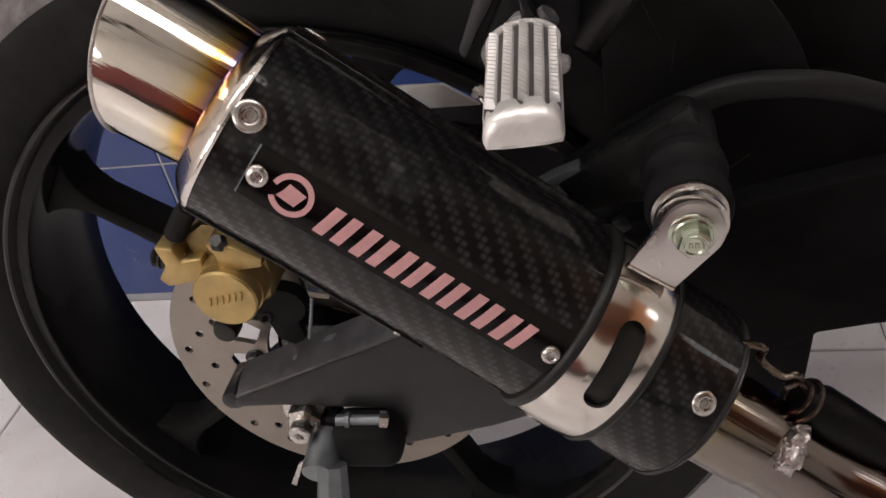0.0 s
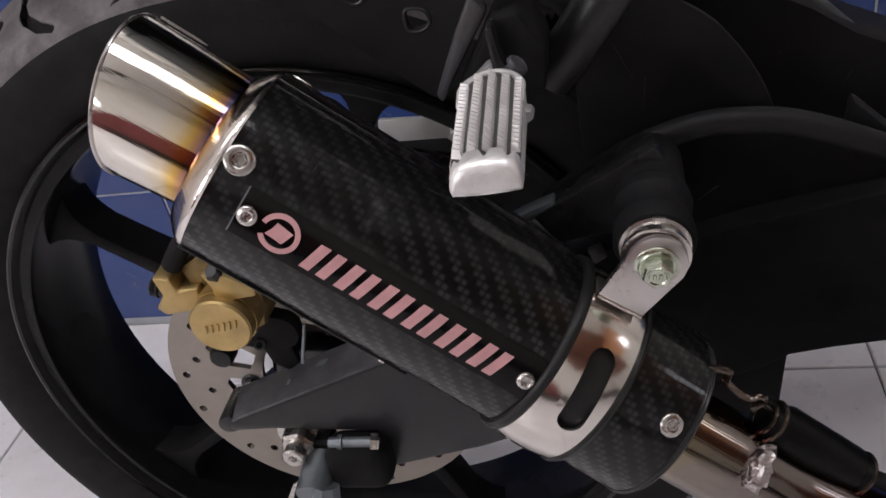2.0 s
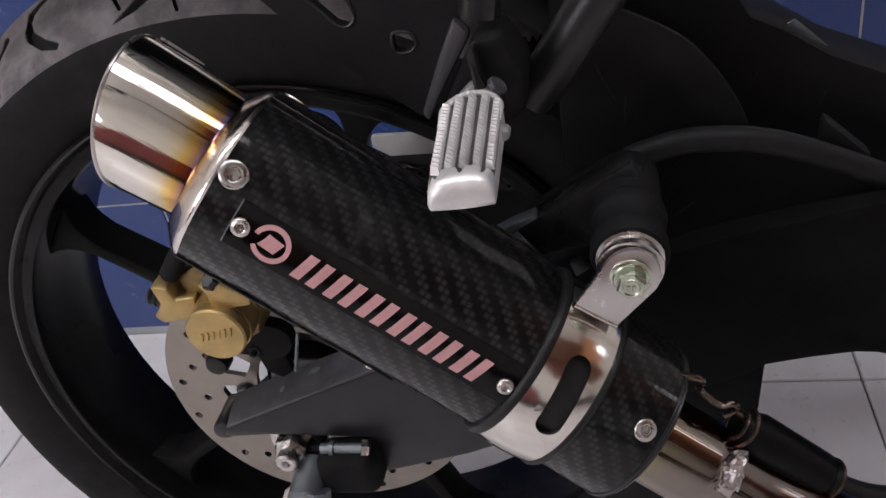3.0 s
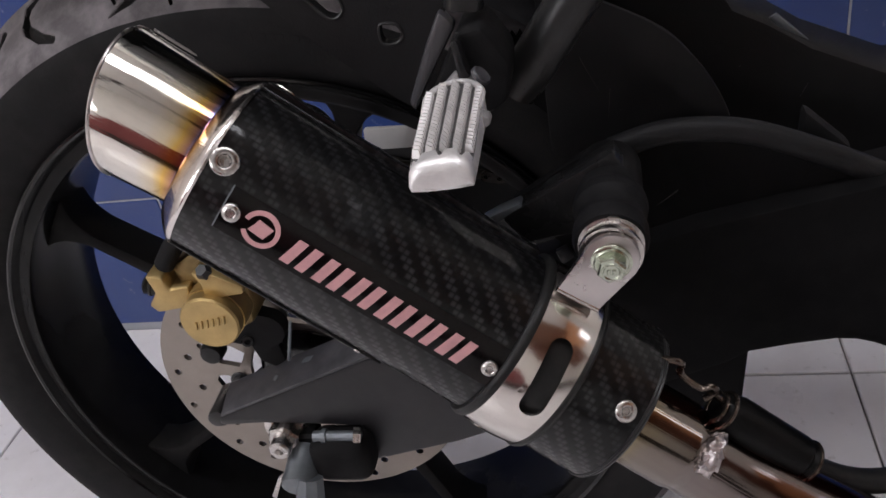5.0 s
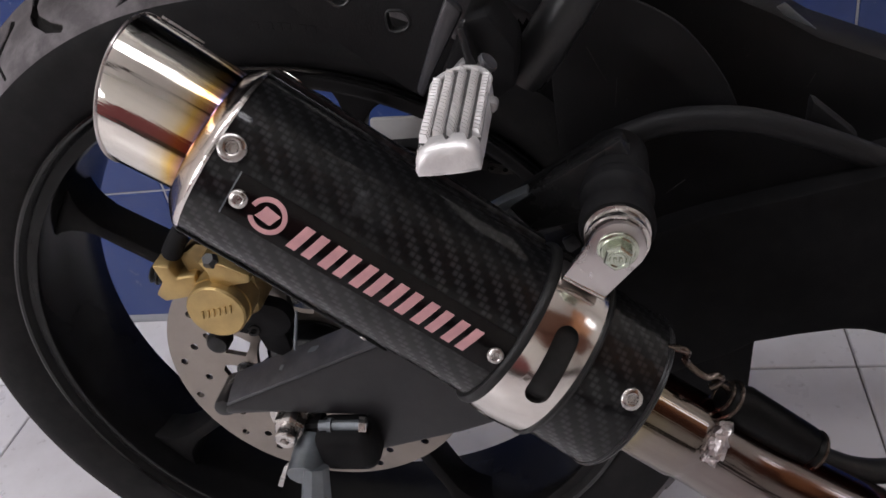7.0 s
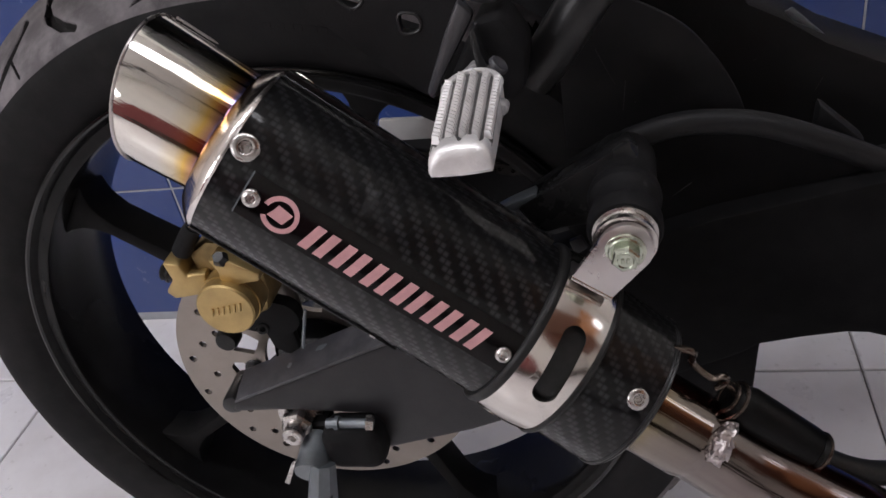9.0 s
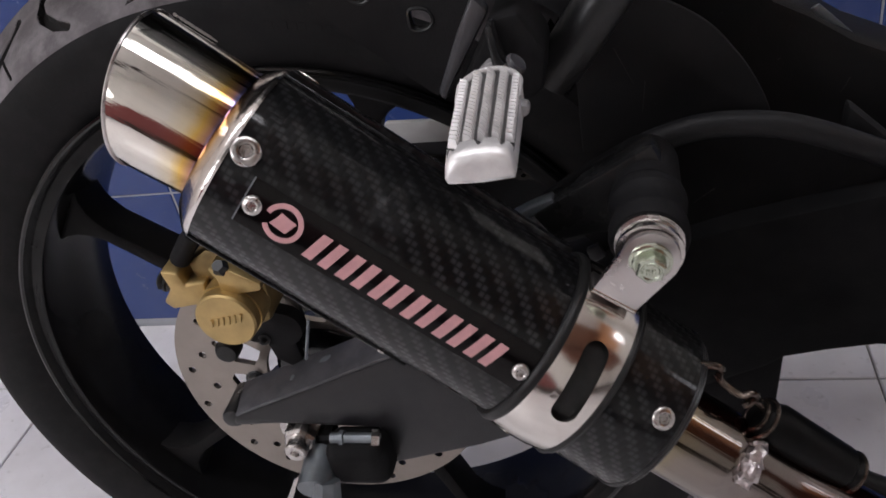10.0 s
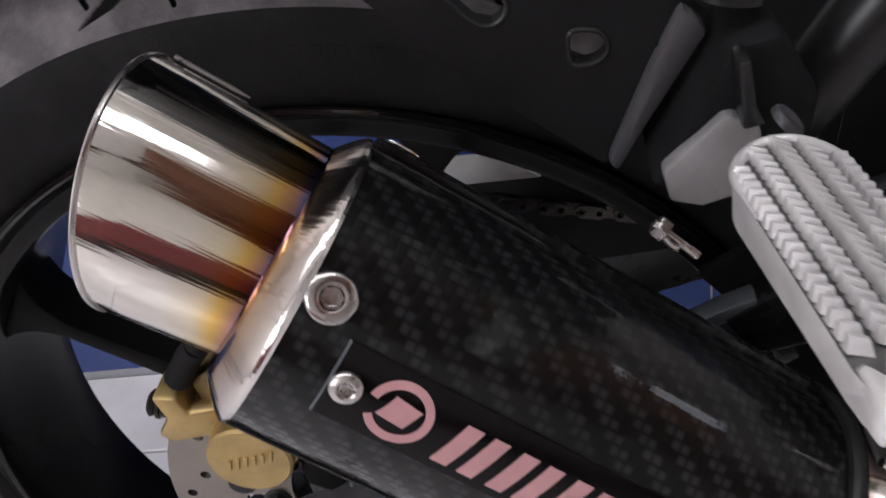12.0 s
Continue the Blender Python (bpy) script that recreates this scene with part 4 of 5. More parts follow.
sweep(bm, smoothline([SB - dv * 0.03, SB + Vector((0.002, -0.002, -0.004)), SB + Vector((0.0005, -0.008, -0.0085)), SB + Vector((-0.006, -0.012, -0.010))], 6), 0.0015, 10)
part("rear_hook", bm, "wire", spring)
bm = bmesh.new()
sweep(bm, smoothline([(0.258, -0.1775, 0.3790), (0.280, -0.1765, 0.3600), (0.300, -0.177, 0.343), (0.325, -0.177, 0.329), (0.36, -0.168, 0.320), (0.45, -0.155, 0.318), (0.60, -0.145, 0.325)], 8), 0.0064, 14)
part("hose", bm, "hose", bike, "black rubber hose")

# footpeg: shaft, teeth in rows, end block
PB, PT = Vector((0.1667, -0.1910, 0.5622)), Vector((0.1737, -0.2680, 0.5690))
pd = (PT - PB)
PL = pd.length
pd.normalize()
pu = Vector((1, 0, 0)) - pd * pd.x
pu.normalize()
pn = pu.cross(pd)
if pn.z < 0:
    pn = -pn


def peg_at(x, h, l):
    x = x * (1.11 - 0.12 * l / PL) if x < 0 else x
    x -= (0.14 * max(0.0, x) + 0.0006) * l / PL
    return PB + pu * x + pn * h + pd * l


top = lambda x: 0.0034 - 0.0016 * (abs(x) / 0.0108) ** 2.4
W = 0.0108
sect = [(-W, -0.0062), (-W, 0.0006)] + [(x * W, top(x * W)) for x in (-0.96, -0.8, -0.5, 0.0, 0.5, 0.8, 0.96)] + [(W, 0.0006), (W, -0.0050), (0.6 * W, -0.0060), (-0.6 * W, -0.0060)]
bm = bmesh.new()
prev = None
ARCH = 0.0165
stations = [(ARCH * (1 - cos(radians(g))), max(0.06, sin(radians(g)))) for g in range(0, 91, 9)] + [(PL - 0.0105, 1.0), (PL - 0.006, 0.97), (PL - 0.004, 0.94), (PL - 0.003, 0.85)]
for l, k in stations:
    hk = 1.0 if l < PL - 0.012 else 0.70
    ring = [bm.verts.new(peg_at(x * k, h * hk, l)) for x, h in sect]
    if prev:
        for i in range(len(ring)):
            f = bm.faces.new((prev[i], prev[(i + 1) % len(ring)], ring[(i + 1) % len(ring)], ring[i]))
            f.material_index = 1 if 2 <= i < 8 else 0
    else:
        bm.faces.new(ring)
    prev = ring
bm.faces.new(prev)
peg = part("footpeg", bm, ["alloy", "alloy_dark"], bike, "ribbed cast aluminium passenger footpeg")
for x in (-0.0086, -0.0044, -0.0001, 0.0044, 0.0087):
    bm = bmesh.new()
    l0 = 0.0036 + ARCH * (1 - (1 - (abs(x) / W) ** 2) ** 0.5)
    l1 = PL - 0.0112
    wd, h0 = 0.00160, top(x) - 0.0005
    count = int((l1 - l0) / 0.0030)
    for k in range(count):
        a0 = l0 + (l1 - l0) * k / count
        pitch = (l1 - l0) / count
        a1 = a0 + 0.66 * pitch
        sk = 1.5 * (0.0005, 0.0009, 0.0016, 0.0010, 0.0004)[round(x / 0.0044) + 2]
        hp = h0 + 0.0027
        pts = [peg_at(x - wd, h0, a0 - sk), peg_at(x + wd, h0, a0 + sk), peg_at(x + wd, h0, a1 + sk), peg_at(x - wd, h0, a1 - sk),
               peg_at(x - wd * 0.7, hp, a0 + 0.20 * pitch - sk), peg_at(x + wd * 0.7, hp, a0 + 0.20 * pitch + sk), peg_at(x + wd * 0.7, hp, a0 + 0.44 * pitch + sk), peg_at(x - wd * 0.7, hp, a0 + 0.44 * pitch - sk)]
        v = [bm.verts.new(p) for p in pts]
        for f in ((0, 1, 5, 4), (1, 2, 6, 5), (2, 3, 7, 6), (3, 0, 4, 7), (4, 5, 6, 7)):
            bm.faces.new([v[i] for i in f])
    part("rib", bm, "alloy", peg, smooth=20)
bm = bmesh.new()
arc = [(-90, 0.026)] + [(g, ARCH * (1 - cos(radians(g)))) for g in range(-90, 91, 9)] + [(90, 0.026)]
sweep(bm, [peg_at(W * 0.97 * sin(radians(g)), top(W * 0.9 * sin(radians(g))) + 0.0002, l + 0.0008) for g, l in arc], lambda q: 0.0012 * min(1, 0.2 + 5 * q, 0.2 + 5 * (1 - q)), 10)
part("rim", bm, "alloy", peg)
# smooth end block: rounded solid with a scalloped back edge
def scallop(x):
    return 0.0048 * max(0.0, cos(3.0 * pi * (x - 0.62))) ** 2 - 0.0012 if -0.98 < x < 0.98 else -0.0010


bm = bmesh.new()
xs = [-1.0 + k / 20 for k in range(41)]
loops = []
for l, kx, up in ((None, 1.0, -0.0008), (None, 1.0, 0.0018), (PL - 0.0042, 1.02, 0.0021), (PL - 0.0028, 1.01, 0.0018), (PL - 0.0014, 0.985, 0.0011), (PL - 0.0006, 0.94, -0.0004), (PL - 0.0003, 0.86, -0.0020)):
    row = []
    for k, x in enumerate(xs):
        ll = l if l is not None else PL - 0.0092 + scallop(x) + (0.0004 if up > 0 else 0.0)
        edge = (1 - abs(x) ** 6) ** 0.5
        row.append(bm.verts.new(peg_at(x * W * kx, (top(x * W) + up + 0.0040) * edge - 0.0040 + 0.0015 * (1 - edge), ll)))
    low = [bm.verts.new(peg_at(x * W * kx, -0.0040 - 0.0005 * (1 - x * x) + (0.0012 if l is not None and l > PL - 0.001 else 0.0), l if l is not None else PL - 0.0090)) for x in (0.95, 0.5, 0.0, -0.5, -0.95)]
    loops.append(row + low)
for p, q in zip(loops, loops[1:]):
    for i in range(len(p)):
        bm.faces.new((p[i], p[(i + 1) % len(p)], q[(i + 1) % len(p)], q[i]))
bm.faces.new(loops[-1])
bm.faces.new(loops[0])
part("end_block", bm, "alloy", peg, smooth=50)
# root lug, pin and clip
bm = side([(0.1470, 0.5468), (0.1608, 0.5592), (0.1628, 0.5598), (0.1690, 0.5560), (0.1710, 0.5400), (0.1560, 0.5360), (0.1486, 0.5384)], -0.1690, 0.006, bevel=0.0012)
part("root_lug", bm, "alloy_mid", peg)
bm = side([(0.1610, 0.5490), (0.1630, 0.5550), (0.1700, 0.5560), (0.1710, 0.5490)], -0.2050, 0.030, bevel=0.002)
part("root_neck", bm, "alloy_dull", peg)
bm = bmesh.new()
sweep(bm, [(0.1440, -0.1735, 0.5362), (0.1536, -0.1766, 0.5272)], 0.0012, 14)
hexhead(bm, (0.1466, -0.1743, 0.5338), (-0.71, 0.23, 0.67), 0.0030, 0.0030)
sweep(bm, smoothline([(0.1462, -0.1760, 0.5330), (0.1475, -0.1775, 0.5318), (0.1490, -0.1780, 0.5312)], 5), 0.0009, 8)
part("pivot_pin", bm, "steel", peg, "steel pivot pin and clip")
bm = side([(0.1780, 0.5662), (0.1812, 0.5651), (0.1822, 0.5640), (0.1816, 0.5618), (0.1780, 0.5600)], -0.2220, 0.006, bevel=0.0012)
part("side_lug", bm, "alloy_mid", peg)
bm = bmesh.new()
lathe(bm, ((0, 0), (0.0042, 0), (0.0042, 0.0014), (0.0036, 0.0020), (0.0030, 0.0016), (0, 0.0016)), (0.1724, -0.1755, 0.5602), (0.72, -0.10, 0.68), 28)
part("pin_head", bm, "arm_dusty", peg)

# footrest hanger: plate, folded flange, clevis and tubes
hang = [(0.0538, 0.7003), (0.0538, 0.6236), (0.0810, 0.5909), (0.0996, 0.5696), (0.1169, 0.5528), (0.1340, 0.5375), (0.1385, 0.5390), (0.1580, 0.5790), (0.1835, 0.7003)]
teardrop = [tuple(p)[:2] for p in smoothline([(0.1293, 0.5753, 0), (0.1358, 0.5745, 0), (0.1378, 0.5702, 0), (0.1360, 0.5673, 0), (0.1326, 0.5662, 0), (0.1290, 0.5668, 0), (0.1280, 0.5702, 0)], 3, True)]
longslot = [(0.0855, 0.6091), (0.0995, 0.5899), (0.1062, 0.5816), (0.1104, 0.5800), (0.1140, 0.5821), (0.1146, 0.5862), (0.1109, 0.5966), (0.1015, 0.6132)]
bm = side(hang, -0.1455, 0.006, [teardrop, longslot], bevel=0.0)
hanger = part("footrest_hanger", bm, "plastic", bike, "black pressed steel footrest hanger with holes")
for loop in (teardrop, longslot):
    bm = bmesh.new()
    pts = smoothline([(x, -0.1458, z) for x, z in loop], 4, True)
    sweep(bm, pts + [pts[0]], 0.0007, 8, False)
    part("hole_edge", bm, "frame", hanger)
bm = side([(0.1352, 0.5396), (0.1375, 0.5358), (0.1440, 0.5465), (0.1530, 0.5600), (0.1612, 0.5722), (0.1552, 0.5795), (0.1470, 0.5645)], -0.1500, 0.008, bevel=0.0034)
part("flange", bm, "satin", hanger)
bm = side([(0.1440, 0.5400), (0.1640, 0.5745), (0.1740, 0.5760), (0.1830, 0.5600), (0.1810, 0.5440), (0.1680, 0.5360)], -0.1650, 0.030, bevel=0.003)
part("clevis", bm, "dull_black", hanger)
bm = side([(0.1628, 0.5750), (0.1656, 0.5757), (0.1669, 0.5650), (0.1690, 0.5600), (0.1639, 0.5590)], -0.1750, 0.010, bevel=0.001)
part("clevis_ear", bm, "frame", hanger)
bm = bmesh.new()
sweep(bm, [(0.1660, -0.1500, 0.5800), (0.1705, -0.1490, 0.605), (0.182, -0.148, 0.66)], 0.0082, 24)
part("upper_tube", bm, "frame", hanger)
bm = bmesh.new()
sweep(bm, [(0.1800, -0.1330, 0.5350), (0.1905, -0.1335, 0.5480), (0.2125, -0.1345, 0.5780), (0.26, -0.130, 0.645)], 0.0105, 24)
part("lower_tube", bm, "frame", hanger)

# covers behind the silencer mount
bm = bmesh.new()
for r0, r1 in ((0.2990, 0.3035),):
    prof = [(r0, -0.066), (r0 + 0.002, -0.060), (r0 + 0.004, -0.03), (r0 + 0.0045, 0.03), (r0 + 0.002, 0.066), (r0 + 0.0005, 0.066), (r0 + 0.0025, 0.03), (r0 + 0.0020, -0.03), (r0, -0.058)]
    rings = []
    for k in range(25):
        # carried on to 79 degrees, where its black stands for shade on the tread
        g = radians(9 + 70 * k / 24)
        rings.append([bm.verts.new(HUB + Vector((r * cos(g), y, r * sin(g)))) for r, y in prof])
    for p, q in zip(rings, rings[1:]):
        for i in range(len(prof)):
            bm.faces.new((p[i], p[(i + 1) % len(prof)], q[(i + 1) % len(prof)], q[i]))
    bm.faces.new(rings[0])
    bm.faces.new(rings[-1])
for k in range(12):
    g0, g1 = radians(14 + 38 * k / 12), radians(14 + 38 * (k + 1) / 12)
    quad = [HUB + Vector((r * cos(g), -0.060, r * sin(g))) for r, g in ((0.252, g0), (0.252, g1), (0.306, g1), (0.306, g0))]
    back = [q + Vector((0, 0.003, 0)) for q in quad]
    vf, vb = [bm.verts.new(q) for q in quad], [bm.verts.new(q) for q in back]
    bm.faces.new(vf)
    bm.faces.new(vb)
    for a0 in range(4):
        bm.faces.new((vf[a0], vf[(a0 + 1) % 4], vb[(a0 + 1) % 4], vb[a0]))
bmesh.ops.remove_doubles(bm, verts=bm.verts[:], dist=0.00005)
part("mudguard", bm, "dull_black", bike, "black plastic inner mudguard")
crest = [(0.165, 0.455), (0.195, 0.474), (0.2187, 0.4858), (0.2407, 0.4924), (0.2618, 0.4930), (0.2877, 0.4884), (0.3267, 0.4710), (0.38, 0.442), (0.47, 0.400), (0.62, 0.36)]
bm = side([tuple(p)[:2] for p in smoothline([(x, z, 0) for x, z in crest], 3)] + [(0.62, 0.33), (0.40, 0.36), (0.24, 0.36)], -0.097, 0.006, bevel=0.0015)
cover = part("side_cover", bm, "cover_black", bike, "black plastic cover with a rounded upper edge")
bm = side([(0.2416, 0.3369), (0.2896, 0.3450), (0.2880, 0.3324), (0.2858, 0.3007), (0.2800, 0.2767), (0.2607, 0.277), (0.2409, 0.3066)], -0.0900, 0.012, bevel=0.002)
part("lower_flap", bm, "cover_black", cover)
bm = bmesh.new()
sweep(bm, smoothline([(x, -0.0955, z - 0.0056) for x, z in crest[2:]], 6), 0.0062, 16)
part("cover_edge", bm, "plastic", cover)
bm = side([(0.186, 0.462), (0.186, 0.565)] + [tuple(p)[:2] for p in smoothline([(0.2150, 0.5480, 0), (0.2384, 0.5348, 0), (0.2516, 0.5246, 0), (0.2610, 0.5131, 0), (0.2677, 0.5033, 0), (0.2747, 0.4901, 0), (0.2790, 0.4785, 0), (0.2797, 0.4703, 0)], 6)] + [(0.2790, 0.462)], -0.0662, 0.004, bevel=0.0012)
part("inner_panel", bm, "plastic_soft", cover)
bm = side([(0.316, 0.4765), (0.3410, 0.4520), (0.3400, 0.440), (0.3141, 0.450)], -0.062, 0.012, bevel=0.004)
part("rib_panel", bm, "plastic_soft", cover)
bm = side([(0.20, 0.46), (0.185, 0.60), (0.24, 0.60), (0.2880, 0.5135), (0.3070, 0.5030), (0.3300, 0.4870), (0.3740, 0.4660), (0.44, 0.44), (0.62, 0.38), (0.62, 0.34), (0.40, 0.36), (0.25, 0.38)], -0.010, 0.05, bevel=0.006)
body = part("body_panel", bm, "plastic", bike, "black plastic bodywork")
bm = mapped(flat([(0.3051, 0.5075), (0.3092, 0.5098), (0.3265, 0.4925), (0.3100, 0.5020)], (), 0.002, 0.0005), lambda c: Vector((c.x, -0.0125 + c.z, c.y)))
part("body_tab", bm, "grey_steel", body)
for pts, host in (([(0.2054, -0.0664, 0.5188), (0.2095, -0.0664, 0.5090), (0.2142, -0.0664, 0.4986)], cover), ([(0.2196, -0.0664, 0.5000), (0.2177, -0.0664, 0.4833)], cover),
                  ([(0.2620, -0.0624, 0.4945), (0.2675, -0.0624, 0.4885)], cover), ([(0.3278, -0.0104, 0.4661), (0.3237, -0.0104, 0.4577)], body),
                  ([(0.2239, -0.0664, 0.4877), (0.2244, -0.0664, 0.4868)], cover), ([(0.2608, -0.0104, 0.5097), (0.2616, -0.0104, 0.5091)], body),
                  ([(0.2903, -0.0104, 0.4801), (0.2918, -0.0104, 0.4812)], body), ([(0.2503, -0.0974, 0.4546), (0.2455, -0.0974, 0.4510), (0.2401, -0.0974, 0.4467)], cover)):
    bm = bmesh.new()
    sweep(bm, pts, lambda q: 0.00022 - 0.00014 * q, 6)
    part("scratch", bm, "scuff", host, "pale scratch in black plastic")
# unseen tail, seat and undertray above, added to shade the parts below
bm = side([(-0.25, 0.82), (-0.22, 0.78), (0.02, 0.75), (0.30, 0.71), (0.62, 0.70), (0.62, 0.84), (0.25, 0.82), (-0.05, 0.86)], -0.075, 0.15, bevel=0.03)
part("seat", bm, "plastic_soft", bike, "black seat and tail")
bm = side([(-0.20, 0.665), (-0.10, 0.645), (0.05, 0.632), (0.30, 0.625), (0.35, 0.64), (0.35, 0.73), (0.05, 0.745), (-0.20, 0.76)], -0.060, 0.12, bevel=0.012)
part("undertray", bm, "plastic", bike, "black plastic undertray over the rear tyre")
# wings added out of view to keep the roof light off the tread
for y0 in (-0.13, 0.061):
    bm = bmesh.new()
    box(bm, -0.03, 0.10, y0, y0 + 0.069, 0.660, 0.680, 0.006)
    part("undertray_wing", bm, "plastic", bike)
# stay with a cut end that carries the rubber bush
bm = side([(0.1660, 0.4715), (0.2205, 0.5035), (0.2306, 0.4810), (0.2250, 0.4600), (0.1950, 0.4600), (0.1760, 0.4560)], -0.1400, 0.013, bevel=0.0016)
stay = part("silencer_stay", bm, "frame", bike, "dark steel stay")
bm = bmesh.new()
lathe(bm, ((0, 0), (0.0142, 0), (0.0150, 0.003), (0.0150, 0.028), (0.0140, 0.032), (0, 0.032)), (BOLT.x, -0.114, BOLT.z), (0, -1, 0), 40)
part("stay_boss", bm, "dull_black", stay)
bm = side([(0.1523, 0.4683), (0.1640, 0.4745), (0.1757, 0.4792), (0.1770, 0.4751), (0.1660, 0.4700), (0.1562, 0.4638)], -0.1390, 0.008, bevel=0.0008)
part("stay_end", bm, "grey_steel", stay)
bm = side([(0.1869, 0.4332), (0.1932, 0.4365), (0.1965, 0.4291), (0.1895, 0.4243)], -0.1150, 0.003, bevel=0.0006)
part("stay_gusset", bm, "arm", stay)
part("stay_screw", socket_screw((0.1860, -0.125, 0.4545), (0, -1, 0.2), 0.0016, 0.001), "steel", stay)

# brake caliper
CAP = Vector((-0.0200, -0.118, 0.4000))
bm = bmesh.new()
lathe(bm, ((0.0, 0), (0.0186, 0.0), (0.0191, 0.002), (0.0191, 0.026), (0.0, 0.026)), CAP + Vector((0, 0.031, 0)), (0, -1, 0), 48)
cal = part("brake_caliper", bm, "gold", bike, "gold brake caliper")
bm = bmesh.new()
lathe(bm, ((0.0178, 0.0), (0.0184, 0.0004), (0.0184, 0.0072), (0.0174, 0.0086), (0.0, 0.0088)), CAP + Vector((0, 0.005, 0)), (0, -1, 0), 56)
part("piston_cap", bm, "gold", cal)
for k in range(6):
    x0 = -0.0105 + 0.0038 * k
    z0 = 0.0005 + 0.0007 * k
    bm = side([(x0, z0 - 0.0027), (x0 + 0.0013, z0 - 0.0027), (x0 + 0.0027, z0 + 0.0027), (x0 + 0.0014, z0 + 0.0027)], -0.0004, 0.0013, bevel=0.0002)
    bm.transform(Matrix.Translation(CAP + Vector((0.0010, -0.0046, -0.0012))))
    part("cap_bar", bm, "gold", cal)
bm = side([(-0.0440, 0.4280), (-0.0300, 0.4360), (-0.0120, 0.4340), (0.0020, 0.4240), (0.0005, 0.4020), (-0.0040, 0.3820), (-0.0180, 0.3760), (-0.0400, 0.3900)], -0.1010, 0.034, bevel=0.004)
part("caliper_body", bm, "gold_dark", cal)
bm = side([(-0.0585, 0.4270), (-0.0480, 0.4250), (-0.0455, 0.4165), (-0.0330, 0.4180), (-0.0350, 0.4030), (-0.0590, 0.3995), (-0.0635, 0.4050), (-0.0560, 0.4140)], -0.1080, 0.018, bevel=0.0016)
part("slider_lug", bm, "gold", cal)
bm = side([(-0.0225, 0.4330), (-0.0190, 0.4250), (-0.0195, 0.4120), (-0.0120, 0.4110), (-0.0080, 0.4150), (0.0050, 0.4165), (0.0065, 0.4215), (-0.0095, 0.4310)], -0.1160, 0.016, bevel=0.0012)
part("hose_port", bm, "gold", cal)
bm = bmesh.new()
lathe(bm, ((0, 0), (0.0048, 0), (0.0048, 0.003), (0.0036, 0.0055), (0, 0.0055)), (-0.0150, -0.1130, 0.4310), (0, -0.55, 0.83), 6)
part("bleed_screw", bm, "frame", cal)
bm = bmesh.new()
sweep(bm, smoothline([(-0.0560, -0.096, 0.4100), (-0.0620, -0.096, 0.4115), (-0.0640, -0.096, 0.412)], 3), 0.0058, 18)
lathe(bm, ((0.0050, 0), (0.0066, 0.0008), (0.0066, 0.0022), (0.0050, 0.003), (0.0058, 0.0042), (0.0062, 0.0052), (0.0046, 0.0066), (0, 0.007)), (-0.0625, -0.096, 0.4115), (-1, 0, 0.35), 24)
part("boot", bm, "hose", cal)
bm = bmesh.new()
sweep(bm, [(-0.0470, -0.100, 0.4300), (-0.0360, -0.102, 0.4440), (-0.0300, -0.104, 0.4500)], lambda t: 0.0062 - 0.001 * t, 14)
sweep(bm, smoothline([(-0.0300, -0.104, 0.4500), (-0.010, -0.102, 0.468), (0.016, -0.100, 0.490), (0.040, -0.096, 0.5085), (0.058, -0.094, 0.5165), (0.071, -0.094, 0.5100), (0.078, -0.094, 0.4900), (0.082, -0.092, 0.46), (0.09, -0.09, 0.42)], 6), 0.0054, 14)
part("brake_hose", bm, "dull_black", cal)
bm = bmesh.new()
lathe(bm, ((0.0022, 0), (0.0038, 0.0004), (0.0041, 0.002), (0.0036, 0.0030), (0.0020, 0.0033)), (-0.0205, -0.088, 0.3585), (0.3, -0.8, 0.2), 24)
part("mount_bolt", bm, "frame", cal)
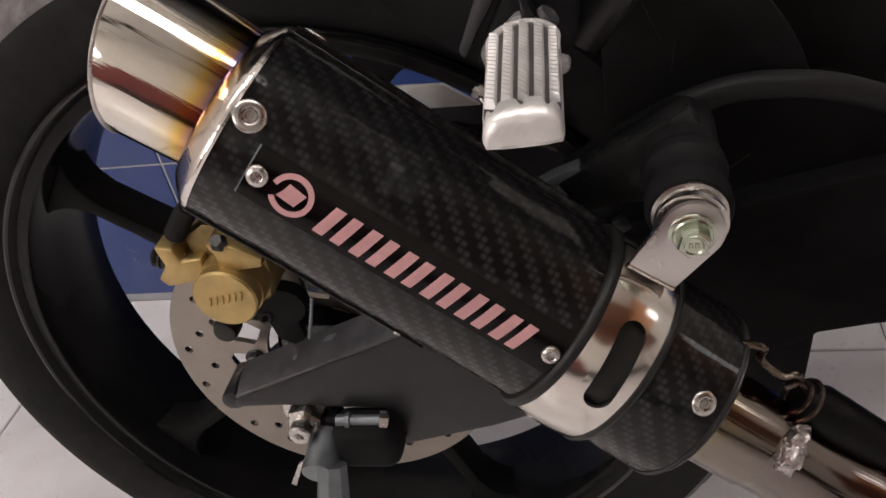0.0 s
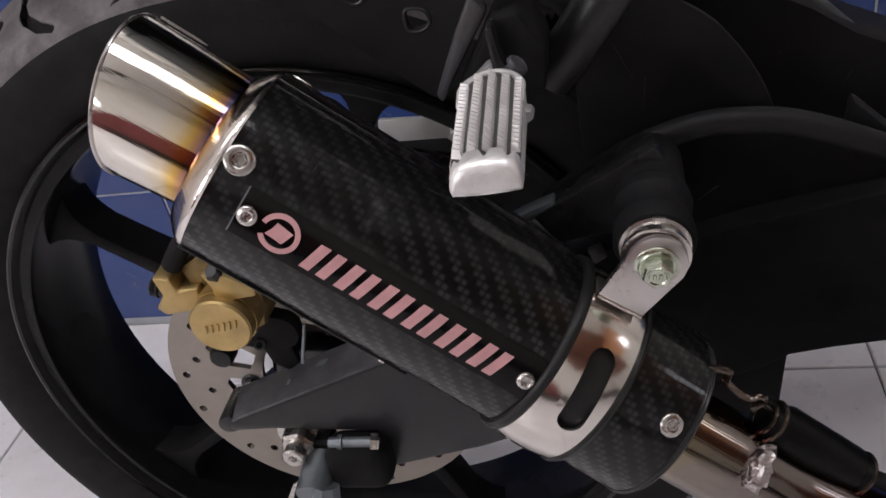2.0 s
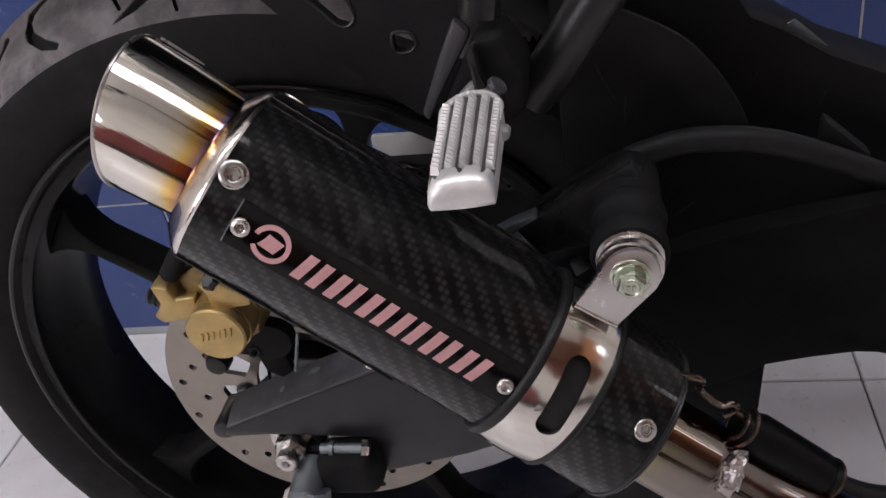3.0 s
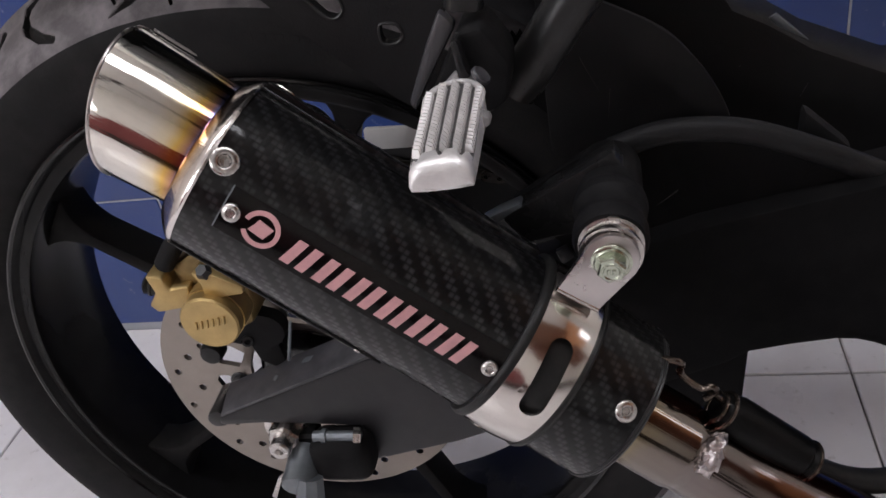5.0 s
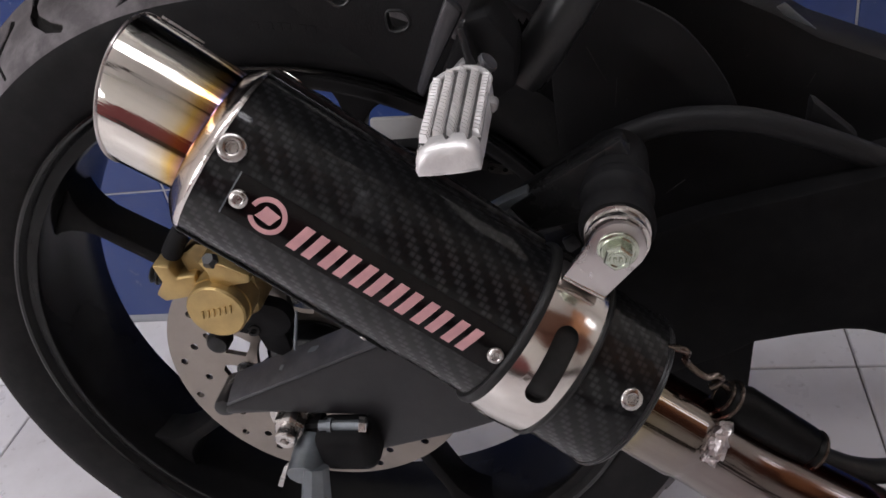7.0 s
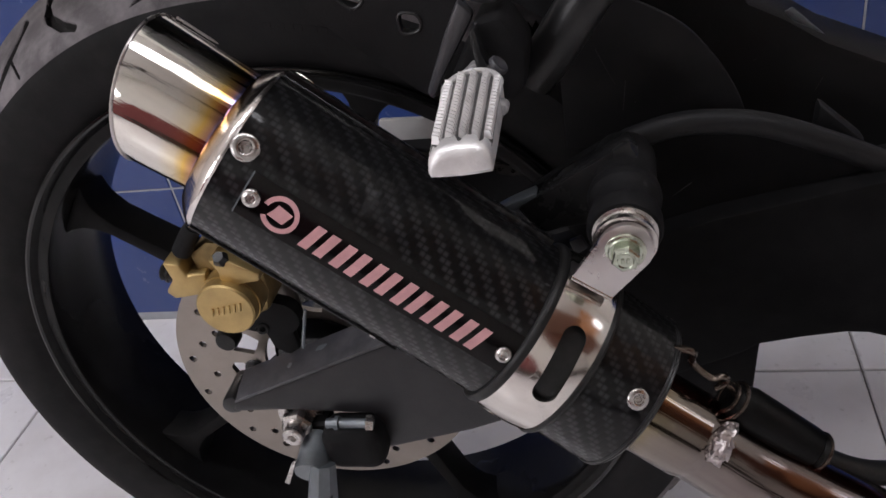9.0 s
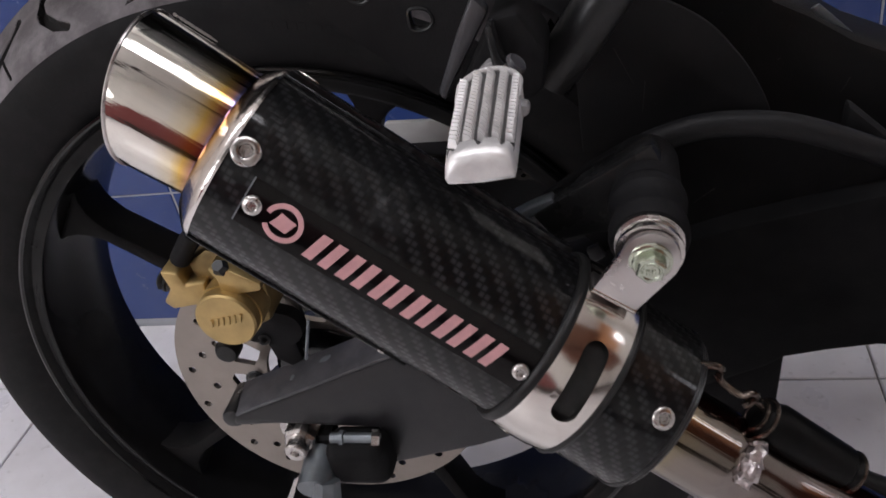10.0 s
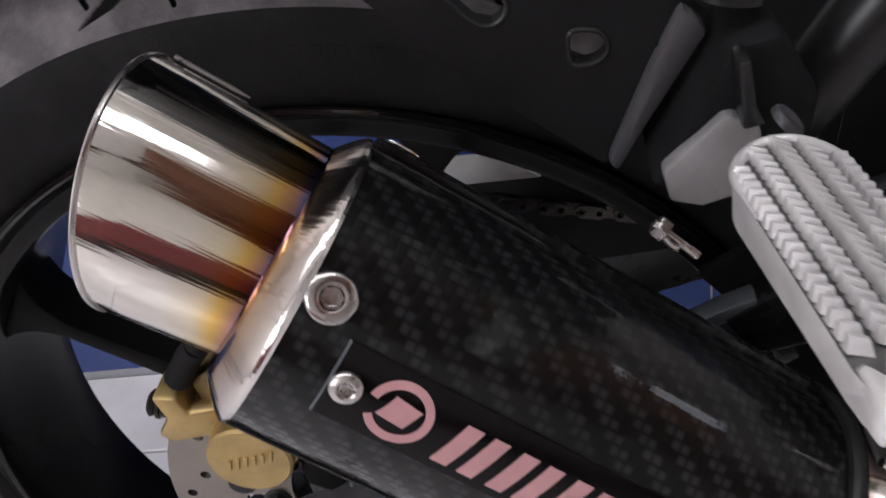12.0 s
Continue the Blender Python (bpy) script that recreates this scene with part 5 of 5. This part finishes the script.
bm = side([(-0.0235, 0.3580), (-0.0030, 0.3620), (-0.0020, 0.3360), (-0.0100, 0.3310), (-0.0195, 0.3370)], -0.0840, 0.006, bevel=0.001)
part("bracket_web", bm, "dull_black", cal)
bm = bmesh.new()
lathe(bm, ((0.0080, 0), (0.0080, 0.008), (0.0068, 0.0105), (0, 0.0115)), (-0.0498, -0.080, 0.3480), (0, -1, 0), 28)
part("slide_pin", bm, "hose", cal)
bm = bmesh.new()
sweep(bm, smoothline([(0.0140, -0.090, 0.3740), (0.0115, -0.090, 0.3658), (0.0080, -0.090, 0.3550), (0.0040, -0.090, 0.3422)], 5), 0.0011, 10)
part("sensor_wire", bm, "grey_steel", cal)
bm = side([tuple(p)[:2] for p in smoothline([(-0.055, 0.370, 0), (-0.030, 0.380, 0), (0.000, 0.376, 0), (0.006, 0.362, 0), (-0.006, 0.352, 0), (-0.035, 0.358, 0)], 4, True)], -0.088, 0.010, bevel=0.0)
part("caliper_bracket", bm, "dull_black", cal)


# ---------------------------------------------------------------- tiles, last
def tiles(parent, material, place, cells, size, thick=0.006, gap=0.0022):
    """Alike tiles that share one mesh, each an object of its own."""
    me = None
    for cell in cells:
        if me is None:
            bm = bmesh.new()
            box(bm, -size[0] / 2 + gap, size[0] / 2 - gap, -size[1] / 2 + gap, size[1] / 2 - gap, -thick, 0, 0.0012)
            ob = part("tile", bm, material, parent)
            me = ob.data
        else:
            ob = new("tile", me)
            ob.parent = parent
        ob.matrix_basis = place(*cell)


tiles(floor, "white_tile", lambda i, j: pose(JX + (i + 0.5) * TILE, JY + (j + 0.5) * TILE, 0.0), [(i, j) for i in range(-10, 8) for j in range(-8, 0)], (TILE, TILE), gap=0.0013)
tiles(floor, "white_tile", lambda i: pose(JX + (i + 0.5) * TILE, (JY + WALL0) / 2, 0.0), [(i,) for i in range(-10, 8)], (TILE, WALL0 - JY), gap=0.0013)
near_x = lambda i: BX + (i + 0.5) * 0.2
tiles(wall, "blue_tile", lambda i, j: pose(near_x(i), WALL0, 0.109 + 0.2 * j, 90), [(i, j) for i in range(-18, 13) for j in range(3)], (0.2, 0.2), gap=0.0012)
